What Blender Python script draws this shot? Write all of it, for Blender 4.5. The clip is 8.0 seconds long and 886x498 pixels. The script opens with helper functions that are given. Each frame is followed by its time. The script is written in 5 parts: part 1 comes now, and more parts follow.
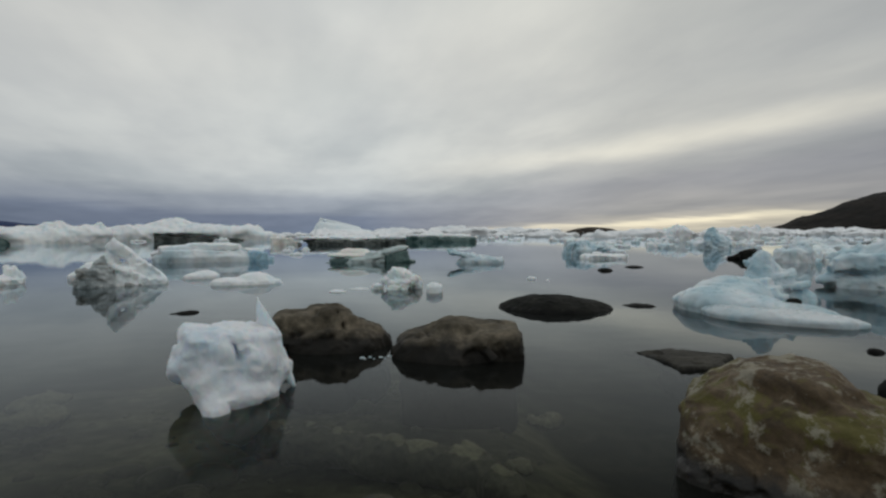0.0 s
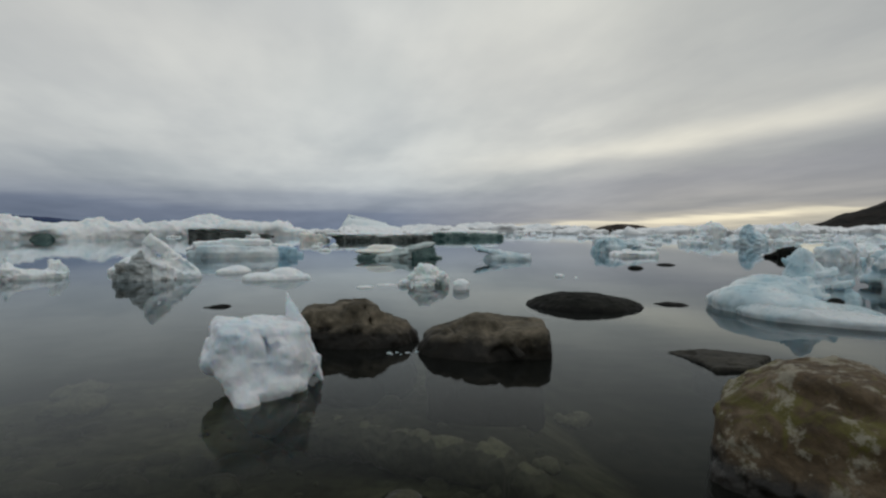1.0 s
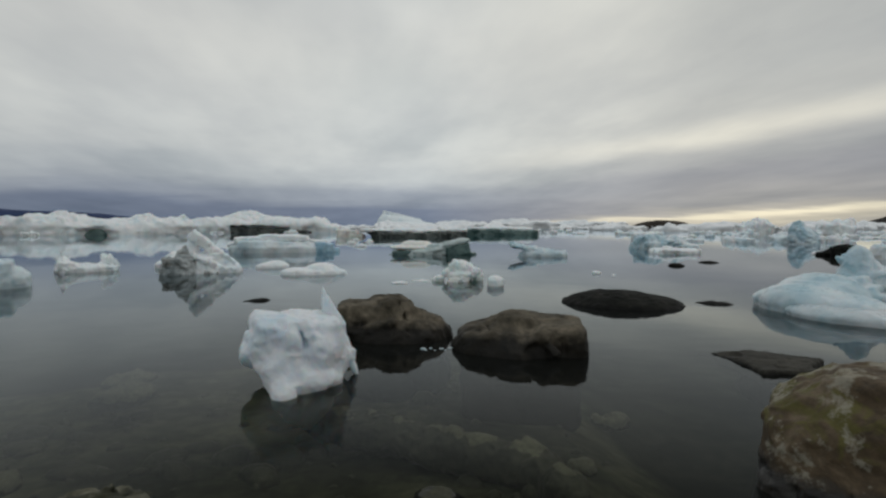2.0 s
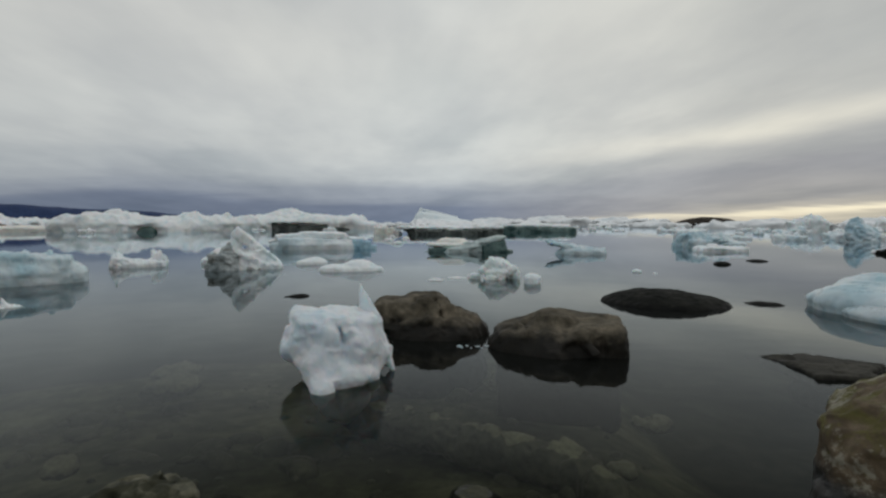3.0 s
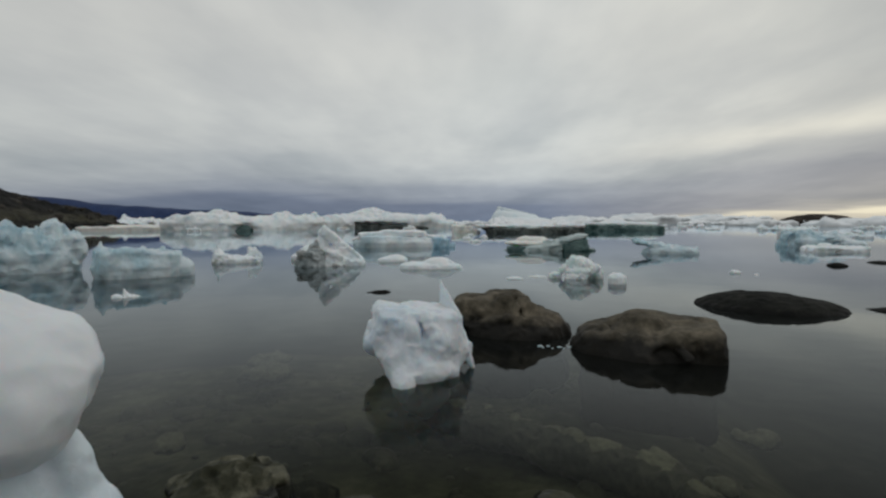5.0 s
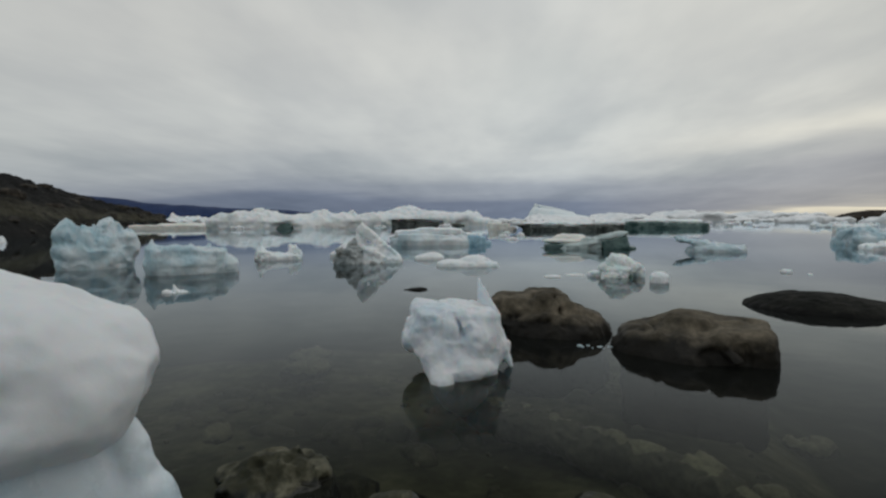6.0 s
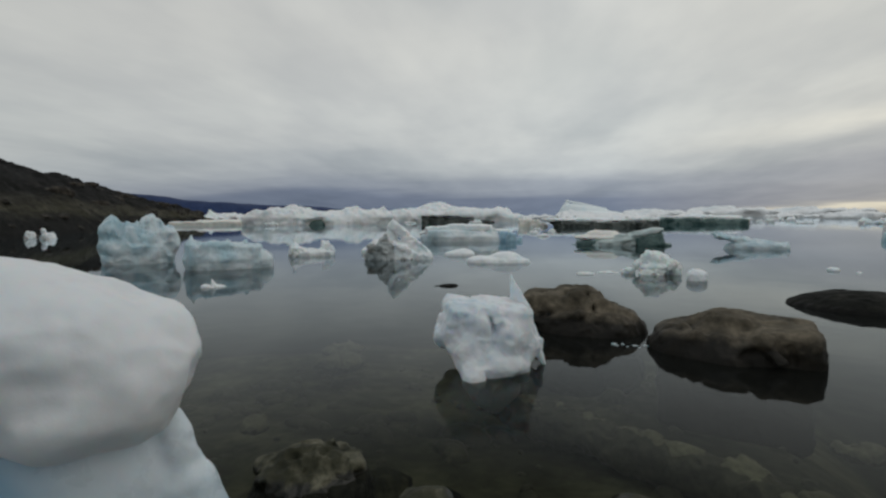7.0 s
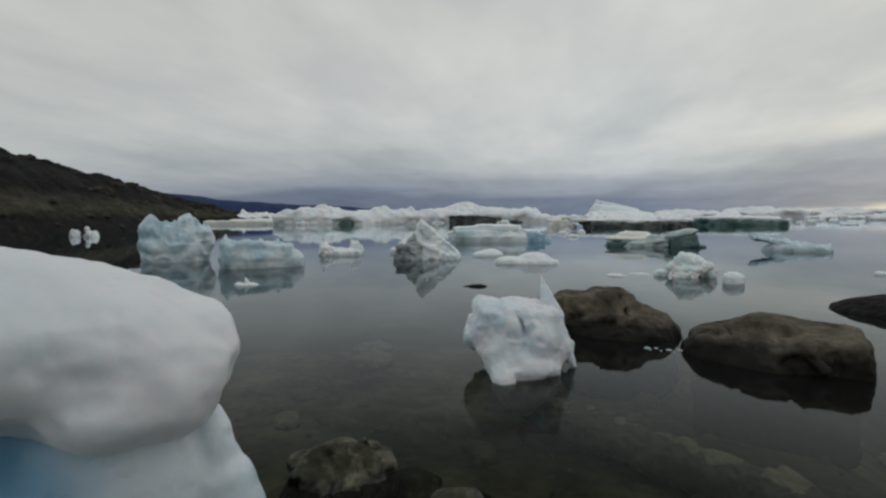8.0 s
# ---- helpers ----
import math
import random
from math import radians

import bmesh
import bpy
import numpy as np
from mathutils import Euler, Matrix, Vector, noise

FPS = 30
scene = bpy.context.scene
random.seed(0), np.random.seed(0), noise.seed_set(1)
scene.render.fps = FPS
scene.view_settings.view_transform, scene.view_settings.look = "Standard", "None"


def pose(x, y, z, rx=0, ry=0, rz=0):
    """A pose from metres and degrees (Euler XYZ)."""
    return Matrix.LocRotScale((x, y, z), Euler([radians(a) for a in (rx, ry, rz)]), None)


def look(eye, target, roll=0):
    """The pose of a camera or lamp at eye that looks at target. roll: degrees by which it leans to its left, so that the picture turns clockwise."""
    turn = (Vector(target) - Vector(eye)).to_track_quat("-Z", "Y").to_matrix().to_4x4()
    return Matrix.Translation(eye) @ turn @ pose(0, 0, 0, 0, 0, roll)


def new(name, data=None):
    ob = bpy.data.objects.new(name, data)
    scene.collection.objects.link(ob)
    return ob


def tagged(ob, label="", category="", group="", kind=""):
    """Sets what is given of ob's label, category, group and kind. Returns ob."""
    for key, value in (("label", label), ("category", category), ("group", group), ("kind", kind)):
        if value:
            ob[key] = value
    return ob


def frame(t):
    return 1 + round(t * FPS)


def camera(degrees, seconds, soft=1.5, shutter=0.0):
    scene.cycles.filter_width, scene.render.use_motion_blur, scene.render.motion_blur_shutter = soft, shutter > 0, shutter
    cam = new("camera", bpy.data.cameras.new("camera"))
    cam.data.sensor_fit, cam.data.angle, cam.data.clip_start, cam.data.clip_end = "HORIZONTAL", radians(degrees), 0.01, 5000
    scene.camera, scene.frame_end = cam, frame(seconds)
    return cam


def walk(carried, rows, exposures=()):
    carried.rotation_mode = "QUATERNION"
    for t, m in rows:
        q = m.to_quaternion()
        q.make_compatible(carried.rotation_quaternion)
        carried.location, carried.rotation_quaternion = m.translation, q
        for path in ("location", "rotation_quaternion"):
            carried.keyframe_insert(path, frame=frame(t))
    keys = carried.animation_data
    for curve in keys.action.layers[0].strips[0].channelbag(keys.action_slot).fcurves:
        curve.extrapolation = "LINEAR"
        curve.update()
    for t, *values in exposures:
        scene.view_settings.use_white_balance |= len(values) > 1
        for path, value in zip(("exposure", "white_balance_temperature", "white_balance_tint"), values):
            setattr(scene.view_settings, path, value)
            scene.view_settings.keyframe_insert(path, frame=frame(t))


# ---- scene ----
# A calm shore with boulders and drifting glacier ice; the camera pans to its left from a tripod.
EYE = 1.2
cam = camera(83.62, 8.0, soft=2.4)
# seconds, x, y, z (metres from the first eye), yaw to the left, pitch, roll (degrees)
ROWS = [
    (0, 0.0000, 0.0000, 0.0000, 0.000, -1.697, -0.266),
    (0.5, -0.0012, 0.0027, -0.0015, 1.382, -1.850, -0.193),
    (1, -0.0027, 0.0157, -0.0046, 3.089, -2.078, -0.110),
    (1.5, -0.0037, 0.0296, -0.0079, 5.049, -2.341, -0.053),
    (3, -0.0132, 0.0576, -0.0095, 11.217, -2.823, -0.079),
    (3.5, -0.0201, 0.0636, -0.0143, 13.427, -2.909, -0.098),
    (4, -0.0294, 0.0933, -0.0210, 15.649, -2.947, -0.118),
    (4.5, -0.0367, 0.0958, -0.0264, 17.914, -2.932, -0.160),
    (6, -0.0610, 0.0861, -0.0261, 24.371, -3.208, -0.376),
    (6.5, -0.0706, 0.0858, -0.0280, 26.032, -3.401, -0.407),
    (7, -0.0806, 0.0847, -0.0275, 27.823, -3.601, -0.425),
    (7.5, -0.0866, 0.0805, -0.0258, 29.571, -3.659, -0.384),
    (8, -0.0993, 0.0726, -0.0198, 30.993, -3.592, -0.248),
]
walk(cam, [(t, pose(x, y, EYE + z, 0, 0, yaw) @ pose(0, 0, 0, 90 + pitch) @ pose(0, 0, 0, 0, 0, roll)) for t, x, y, z, yaw, pitch, roll in ROWS],
     exposures=[(0, 0.02), (4, 0.0), (8, -0.02)])


def lin(r, g, b):
    """A colour as a screen shows it, 0 to 255, in linear light."""
    return tuple((c / 255 / 12.92) if c < 10.3 else ((c / 255 + 0.055) / 1.055) ** 2.4 for c in (r, g, b)) + (1.0,)


# ---- sky, sun ----
SUN_EL, SUN_AZ = radians(58), radians(-62)      # hidden above the cloud, to the right
world = bpy.data.worlds.new("overcast_sky")
scene.world = world
world.use_nodes = True
wn, wl = world.node_tree.nodes, world.node_tree.links
wn.clear()


def wnode(kind, **sets):
    n = wn.new(kind)
    for key, value in sets.items():
        n.inputs[int(key[1:])].default_value = value
    return n


def wmath(op, a, b=None, clamp=False):
    n = wn.new("ShaderNodeMath")
    n.operation, n.use_clamp = op, clamp
    for k, v in enumerate((a, b)):
        if v is None:
            continue
        if isinstance(v, (int, float)):
            n.inputs[k].default_value = v
        else:
            wl.new(v, n.inputs[k])
    return n.outputs[0]


def wramp(value, stops, ease="EASE"):
    n = wn.new("ShaderNodeValToRGB")
    n.color_ramp.interpolation = ease
    while len(n.color_ramp.elements) < len(stops):
        n.color_ramp.elements.new(0.5)
    for e, (at, col) in zip(n.color_ramp.elements, stops):
        e.position, e.color = at, col
    wl.new(value, n.inputs[0])
    return n.outputs[0]


def wmix(kind, fac, a, b):
    n = wn.new("ShaderNodeMix")
    n.data_type, n.blend_type = "RGBA", kind
    for k, v in ((0, fac), (6, a), (7, b)):
        if isinstance(v, (int, float, tuple)):
            n.inputs[k].default_value = v
        else:
            wl.new(v, n.inputs[k])
    return n.outputs[2]


coord = wnode("ShaderNodeTexCoord")
split = wnode("ShaderNodeSeparateXYZ")
wl.new(coord.outputs["Generated"], split.inputs[0])
dx, dy, dz = split.outputs
up = wmath("MAXIMUM", dz, 0.0)
flat = wmath("ADD", up, 0.10)
plane = wnode("ShaderNodeCombineXYZ")           # the cloud deck, seen from below
wl.new(wmath("DIVIDE", dx, flat), plane.inputs[0])
wl.new(wmath("DIVIDE", dy, flat), plane.inputs[1])


def cloud_noise(scale, turn, stretch, detail, rough=0.5, offset=0.0):
    m = wnode("ShaderNodeMapping")
    m.inputs["Rotation"].default_value = (0, 0, radians(turn))
    m.vector_type = "TEXTURE"
    m.inputs["Scale"].default_value = (1, stretch, 1)
    m.inputs["Location"].default_value = (offset, offset * 0.7, 0)
    wl.new(plane.outputs[0], m.inputs["Vector"])
    n = wnode("ShaderNodeTexNoise")
    n.inputs["Scale"].default_value, n.inputs["Detail"].default_value, n.inputs["Roughness"].default_value = scale, detail, rough
    wl.new(m.outputs[0], n.inputs["Vector"])
    return n.outputs[0]


big = cloud_noise(0.85, 24, 2.3, 4, 0.48, 3.1)          # rolls of cloud running towards the horizon
streaks = cloud_noise(0.9, 105, 3.4, 5, 0.55, 7.7)
wisp = cloud_noise(1.5, 14, 1.8, 5, 0.55, 1.3)
low_west = wmath("SUBTRACT", wmath("MULTIPLY", wmath("MAXIMUM", wmath("SUBTRACT", -0.42, dx), 0.0), 0.065), wmath("MULTIPLY", wmath("MAXIMUM", wmath("SUBTRACT", -0.70, dx), 0.0), 0.26))      # the bank of cloud is deepest there
height = wmath("ADD", wmath("SUBTRACT", wmath("SUBTRACT", up, low_west), wmath("MULTIPLY", wmath("MAXIMUM", dx, 0.0), 0.045)), wmath("MULTIPLY", wmath("SUBTRACT", streaks, 0.5), 0.042))
band = wmath("DIVIDE", wmath("ADD", height, 0.02), 0.82, True)
west = wramp(band, [(0.00, lin(96, 110, 130)), (0.060, lin(108, 118, 136)), (0.095, lin(142, 149, 159)), (0.14, lin(174, 179, 181)), (0.21, lin(193, 196, 194)), (0.45, lin(198, 199, 195)), (0.70, lin(180, 184, 183)), (1.0, lin(165, 170, 172))])
tilt = wmath("SUBTRACT", 1.17, wmath("MULTIPLY", wmath("MAXIMUM", dx, -0.2), 0.38))
east = wramp(wmath("MULTIPLY", band, tilt), [(0.00, lin(180, 176, 167)), (0.018, lin(212, 203, 184)), (0.030, lin(244, 234, 208)), (0.040, lin(186, 181, 172)), (0.056, lin(168, 166, 165)), (0.12, lin(160, 160, 163)), (0.165, lin(180, 180, 178)), (0.205, lin(220, 217, 206)), (0.25, lin(196, 196, 191)), (0.33, lin(188, 189, 186)), (0.50, lin(192, 193, 189)), (0.70, lin(176, 179, 178)), (1.0, lin(160, 165, 167))])
side = wmath("ADD", wmath("MULTIPLY", dx, 1.9), 0.30, True)
deck = wmix("MIX", side, west, east)
lane = wramp(wmath("ADD", wmath("MULTIPLY", dx, 0.5), 0.5), [(0.0, (0.90, 0.91, 0.92, 1)), (0.10, (0.99, 0.99, 1.0, 1)), (0.22, (1.06, 1.06, 1.07, 1)), (0.40, (1.20, 1.20, 1.20, 1)), (0.55, (1.18, 1.17, 1.15, 1)), (0.70, (1.0, 1.0, 0.99, 1)), (0.85, (0.83, 0.84, 0.855, 1))])
deck = wmix("MULTIPLY", 1.0, deck, lane)            # the deck is thinnest ahead
shade = wramp(big, [(0.30, (0.80, 0.82, 0.84, 1)), (0.52, (0.99, 0.99, 0.99, 1)), (0.70, (1.12, 1.11, 1.09, 1))])
deck = wmix("MULTIPLY", 0.9, deck, shade)
deck = wmix("MULTIPLY", 0.7, deck, wramp(wisp, [(0.32, (0.88, 0.89, 0.91, 1)), (0.68, (1.08, 1.08, 1.07, 1))]))
clear = wnode("ShaderNodeTexSky")
clear.sky_type, clear.sun_disc, clear.sun_elevation, clear.sun_rotation = "NISHITA", False, SUN_EL, -SUN_AZ
thin = wnode("ShaderNodeBackground")
thin.inputs[1].default_value = 0.06
wl.new(clear.outputs[0], thin.inputs[0])
cover = wnode("ShaderNodeBackground")
cover.inputs[1].default_value = 1.0
wl.new(deck, cover.inputs[0])
blend = wnode("ShaderNodeMixShader")
blend.inputs[0].default_value = 0.95
wl.new(thin.outputs[0], blend.inputs[1])
wl.new(cover.outputs[0], blend.inputs[2])
wout = wnode("ShaderNodeOutputWorld")
wl.new(blend.outputs[0], wout.inputs[0])

sun_data = bpy.data.lights.new("sun", "SUN")
sun_data.energy, sun_data.angle, sun_data.color = 0.4, radians(40), (1.0, 0.95, 0.88)
sun = new("sun", sun_data)
sun.matrix_world = look((0, 0, 50), (50 * math.sin(SUN_AZ), -50 * math.cos(SUN_AZ), 50 - 50 * math.tan(SUN_EL)))


# ---- materials ----
def material(name, build):
    m = bpy.data.materials.new(name)
    m.use_nodes = True
    nt = m.node_tree
    nt.nodes.clear()
    out = nt.nodes.new("ShaderNodeOutputMaterial")
    nt.links.new(build(nt), out.inputs[0])
    return m


def put(nt, target, value):
    if isinstance(value, bpy.types.NodeSocket):
        nt.links.new(value, target)
    else:
        target.default_value = value


def place_of(nt):
    return nt.nodes.new("ShaderNodeTexCoord").outputs["Object"]


def grain(nt, scale, detail=4, rough=0.55, vec=None, squash=None, warp=0.0):
    n = nt.nodes.new("ShaderNodeTexNoise")
    n.inputs["Scale"].default_value, n.inputs["Detail"].default_value, n.inputs["Roughness"].default_value = scale, detail, rough
    n.inputs["Distortion"].default_value = warp
    vec = vec or place_of(nt)
    if squash:
        m = nt.nodes.new("ShaderNodeMapping")
        m.inputs["Scale"].default_value = squash
        nt.links.new(vec, m.inputs["Vector"])
        vec = m.outputs[0]
    nt.links.new(vec, n.inputs["Vector"])
    return n.outputs[0]


def ramp(nt, value, stops, ease="LINEAR"):
    n = nt.nodes.new("ShaderNodeValToRGB")
    n.color_ramp.interpolation = ease
    while len(n.color_ramp.elements) < len(stops):
        n.color_ramp.elements.new(0.5)
    for e, (at, col) in zip(n.color_ramp.elements, stops):
        e.position, e.color = at, (tuple(col) + (1.0,) if isinstance(col, tuple) else (col, col, col, 1.0))[:4]
    nt.links.new(value, n.inputs[0])
    return n.outputs[0]


def blend_colour(nt, fac, a, b, kind="MIX"):
    n = nt.nodes.new("ShaderNodeMix")
    n.data_type, n.blend_type = "RGBA", kind
    for k, v in ((0, fac), (6, a), (7, b)):
        put(nt, n.inputs[k], v if not isinstance(v, tuple) or len(v) == 4 else v + (1.0,))
    return n.outputs[2]


def calc(nt, op, a, b, clamp=False):
    n = nt.nodes.new("ShaderNodeMath")
    n.operation, n.use_clamp = op, clamp
    put(nt, n.inputs[0], a), put(nt, n.inputs[1], b)
    return n.outputs[0]


def relief(nt, height_value, strength, distance, under=None):
    n = nt.nodes.new("ShaderNodeBump")
    n.inputs["Strength"].default_value, n.inputs["Distance"].default_value = strength, distance
    nt.links.new(height_value, n.inputs["Height"])
    if under:
        nt.links.new(under, n.inputs["Normal"])
    return n.outputs[0]


def surface(nt, colour, rough, normal=None, subsurface=0.0, radius=(0.02, 0.04, 0.05), specular=0.5):
    p = nt.nodes.new("ShaderNodeBsdfPrincipled")
    put(nt, p.inputs["Base Color"], colour if not isinstance(colour, tuple) or len(colour) == 4 else colour + (1.0,))
    put(nt, p.inputs["Roughness"], rough)
    p.inputs["Specular IOR Level"].default_value = specular
    if normal:
        nt.links.new(normal, p.inputs["Normal"])
    if subsurface:
        p.inputs["Subsurface Weight"].default_value, p.inputs["Subsurface Radius"].default_value, p.inputs["Subsurface Scale"].default_value = subsurface, radius, 1.0
    return p.outputs[0]


def make_ice(name, bright, deep, size, share, subsurface=0.0, rough=(0.35, 0.65), dirt=None, grit=1.0, pocket=None, depth=1.6):
    """Glacier ice: white bubbly ice with patches of dense, clear ice; size is the patches' scale in metres.
    pocket: (centre, radius, colour) of one mass of dense ice within it; depth: how far light spreads inside."""
    def build(nt):
        patch = grain(nt, 1.0 / size, 5, 0.55, warp=0.6)
        body = ramp(nt, patch, [(share - 0.14, deep), (share + 0.12, bright)], "EASE")
        fine = grain(nt, 9.0 / size, 4, 0.6)
        body = blend_colour(nt, 0.30, body, ramp(nt, fine, [(0.3, 0.82), (0.7, 1.0)]), "MULTIPLY")
        if dirt:
            layer = grain(nt, 2.2 / size, 4, 0.6, squash=(0.5, 0.5, 3.0))
            body = blend_colour(nt, ramp(nt, layer, [(0.52, 0.0), (0.66, 0.8)]), body, dirt)
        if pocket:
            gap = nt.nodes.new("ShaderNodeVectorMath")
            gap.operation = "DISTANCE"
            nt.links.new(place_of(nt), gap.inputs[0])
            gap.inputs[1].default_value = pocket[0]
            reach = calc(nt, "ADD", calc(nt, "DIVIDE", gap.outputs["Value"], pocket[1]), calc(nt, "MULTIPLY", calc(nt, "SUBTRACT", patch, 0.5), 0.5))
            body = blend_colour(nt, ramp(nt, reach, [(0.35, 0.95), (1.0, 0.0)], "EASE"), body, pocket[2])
        bump = relief(nt, grain(nt, 5.0 / size, 5, 0.6), 0.3 * grit, 0.05 * size)
        bump = relief(nt, grain(nt, 30.0 / size, 3, 0.6), 0.25 * grit, 0.006 * size, bump)
        return surface(nt, body, ramp(nt, fine, [(0.3, rough[0]), (0.7, rough[1])]), bump, subsurface, (0.02 * size * depth, 0.04 * size * depth, 0.05 * size * depth))
    return material(name, build)


ICE_NEAR = make_ice("white_bubbly_ice", (0.77, 0.80, 0.84), (0.60, 0.71, 0.80), 0.5, 0.40, 0.6, depth=4.0)
ICE_SHELF = make_ice("smooth_melting_ice", (0.79, 0.81, 0.835), (0.66, 0.72, 0.77), 1.2, 0.41, 0.5, (0.3, 0.5), grit=0.35, depth=2.5)
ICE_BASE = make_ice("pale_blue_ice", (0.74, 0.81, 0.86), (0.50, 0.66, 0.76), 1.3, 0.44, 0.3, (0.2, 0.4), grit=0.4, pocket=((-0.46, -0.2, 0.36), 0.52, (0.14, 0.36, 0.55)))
ICE_DEEP = make_ice("dense_blue_ice", (0.40, 0.60, 0.72), (0.13, 0.34, 0.52), 0.9, 0.50, 0.3, (0.2, 0.4), grit=0.3)
ICE_WHITE = make_ice("snowy_ice", (0.91, 0.945, 0.965), (0.70, 0.83, 0.89), 1.3, 0.41, 0.25)
ICE_BLUE = make_ice("blue_glacier_ice", (0.83, 0.885, 0.915), (0.56, 0.71, 0.78), 1.6, 0.45, 0.25)
ICE_CLEAR = make_ice("clear_blue_ice", (0.72, 0.82, 0.87), (0.38, 0.56, 0.65), 1.4, 0.48, 0.25)
ICE_MELT = make_ice("wet_melting_blue_ice", (0.66, 0.745, 0.785), (0.36, 0.54, 0.62), 1.1, 0.46, 0.35, (0.22, 0.45), grit=0.7, depth=3.0)
ICE_SHEET = make_ice("thin_wet_ice_sheet", (0.58, 0.64, 0.67), (0.30, 0.48, 0.55), 1.2, 0.46, 0.25, (0.2, 0.4))
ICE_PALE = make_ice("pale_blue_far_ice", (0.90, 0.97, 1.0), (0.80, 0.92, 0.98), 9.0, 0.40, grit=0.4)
ICE_CREAM = make_ice("cream_snow_ice", (0.88, 0.87, 0.82), (0.72, 0.74, 0.72), 2.0, 0.40, 0.4)
ICE_SEA = make_ice("sea_green_ice", (0.90, 0.93, 0.93), (0.66, 0.79, 0.79), 0.6, 0.44, 0.5)
ICE_DIRTY = make_ice("silty_grey_ice", (0.60, 0.64, 0.65), (0.24, 0.28, 0.29), 0.6, 0.48, dirt=(0.16, 0.15, 0.13))
ICE_SLATE = make_ice("slate_green_ice", (0.52, 0.60, 0.60), (0.26, 0.34, 0.34), 1.2, 0.46, 0.2)
# dark green ice; also paints the shade inside the arch
ICE_GREEN_SHADE = make_ice("dark_green_ice_and_shade", (0.10, 0.17, 0.16), (0.035, 0.085, 0.085), 1.6, 0.50, rough=(0.2, 0.4))
# dark ice; also paints the shade under the white ridge
ICE_DARK_SHADE = make_ice("dark_clear_ice_and_shade", (0.12, 0.14, 0.13), (0.045, 0.055, 0.055), 1.2, 0.50, rough=(0.2, 0.45))
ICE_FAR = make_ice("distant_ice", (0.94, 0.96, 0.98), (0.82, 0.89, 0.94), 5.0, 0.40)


def make_rock(name, tones, size, wet, algae=None, lichen=None, shine=(0.38, 0.78, 0.4), soak=0.40):
    """Glacier-worn boulder; wet: height in metres up to which the water keeps it dark and shiny."""
    def build(nt):
        at = place_of(nt)
        z = nt.nodes.new("ShaderNodeSeparateXYZ")
        nt.links.new(at, z.inputs[0])
        coarse, fine = grain(nt, 2.4 / size, 6, 0.62, warp=0.4), grain(nt, 16.0 / size, 5, 0.65)
        body = ramp(nt, coarse, [(0.34, tones[0]), (0.50, tones[1]), (0.68, tones[2])])
        body = blend_colour(nt, 0.7, body, ramp(nt, fine, [(0.30, 0.45), (0.62, 1.0)]), "MULTIPLY")
        if algae:
            spread = grain(nt, 3.0 / size, 6, 0.68, warp=0.8)
            belt = calc(nt, "SUBTRACT", 1.0, calc(nt, "MULTIPLY", calc(nt, "ABSOLUTE", calc(nt, "SUBTRACT", z.outputs[2], algae[1]), 0.0), 1.0 / algae[2]), True)
            mask = ramp(nt, calc(nt, "ADD", spread, calc(nt, "MULTIPLY", belt, 0.22)), [(0.56, 0.0), (0.68, 0.9)])
            body = blend_colour(nt, mask, body, blend_colour(nt, fine, algae[0], tuple(1.9 * c for c in algae[0])))
        if lichen:
            crust = grain(nt, 3.2 / size, 8, 0.70, warp=0.15)
            crown = calc(nt, "MULTIPLY", calc(nt, "SUBTRACT", z.outputs[2], 0.44), 7.0, True)     # the dry top
            crust = calc(nt, "ADD", crust, calc(nt, "MULTIPLY", crown, 0.055))
            body = blend_colour(nt, ramp(nt, crust, [(0.53, 0.0), (0.60, 0.8)]), body, blend_colour(nt, fine, lichen, tuple(1.4 * c for c in lichen)))
        line = calc(nt, "ADD", z.outputs[2], calc(nt, "MULTIPLY", calc(nt, "SUBTRACT", coarse, 0.5), 0.35 * size))
        damp = ramp(nt, calc(nt, "DIVIDE", line, max(wet, 0.001) * 2.0, True), [(0.28, soak), (0.54, 1.0)])
        body = blend_colour(nt, 1.0, body, damp, "MULTIPLY")
        bump = relief(nt, coarse, 0.6, 0.07 * size)
        bump = relief(nt, fine, 0.55, 0.014 * size, bump)
        bump = relief(nt, grain(nt, 70.0 / size, 3, 0.6), 0.4, 0.004 * size, bump)
        return surface(nt, body, ramp(nt, damp, [(0.3, shine[0]), (1.0, shine[1])]), bump, specular=shine[2])
    return material(name, build)


ROCK_BROWN = make_rock("brown_boulder", ((0.052, 0.045, 0.032), (0.112, 0.096, 0.069), (0.215, 0.182, 0.135)), 0.75, 0.24, shine=(0.6, 0.85, 0.25), soak=0.12)
ROCK_WEED = make_rock("weed_covered_rock", ((0.006, 0.007, 0.006), (0.012, 0.013, 0.011), (0.024, 0.024, 0.020)), 0.5, 0.06, shine=(0.6, 0.85, 0.15))
ROCK_SLAB = make_rock("grey_slab_rock", ((0.024, 0.023, 0.019), (0.042, 0.040, 0.033), (0.068, 0.064, 0.052)), 0.5, 0.03, shine=(0.5, 0.85, 0.25))
ROCK_ALGAE = make_rock("algae_stained_boulder", ((0.050, 0.034, 0.018), (0.095, 0.065, 0.035), (0.165, 0.125, 0.080)), 0.42, 0.13, ((0.062, 0.056, 0.012), 0.36, 0.14), (0.22, 0.205, 0.16), soak=0.08)
ROCK_MOSS = make_rock("mossy_shore_stone", ((0.018, 0.020, 0.010), (0.042, 0.042, 0.022), (0.20, 0.19, 0.135)), 0.45, 0.035, soak=0.2)
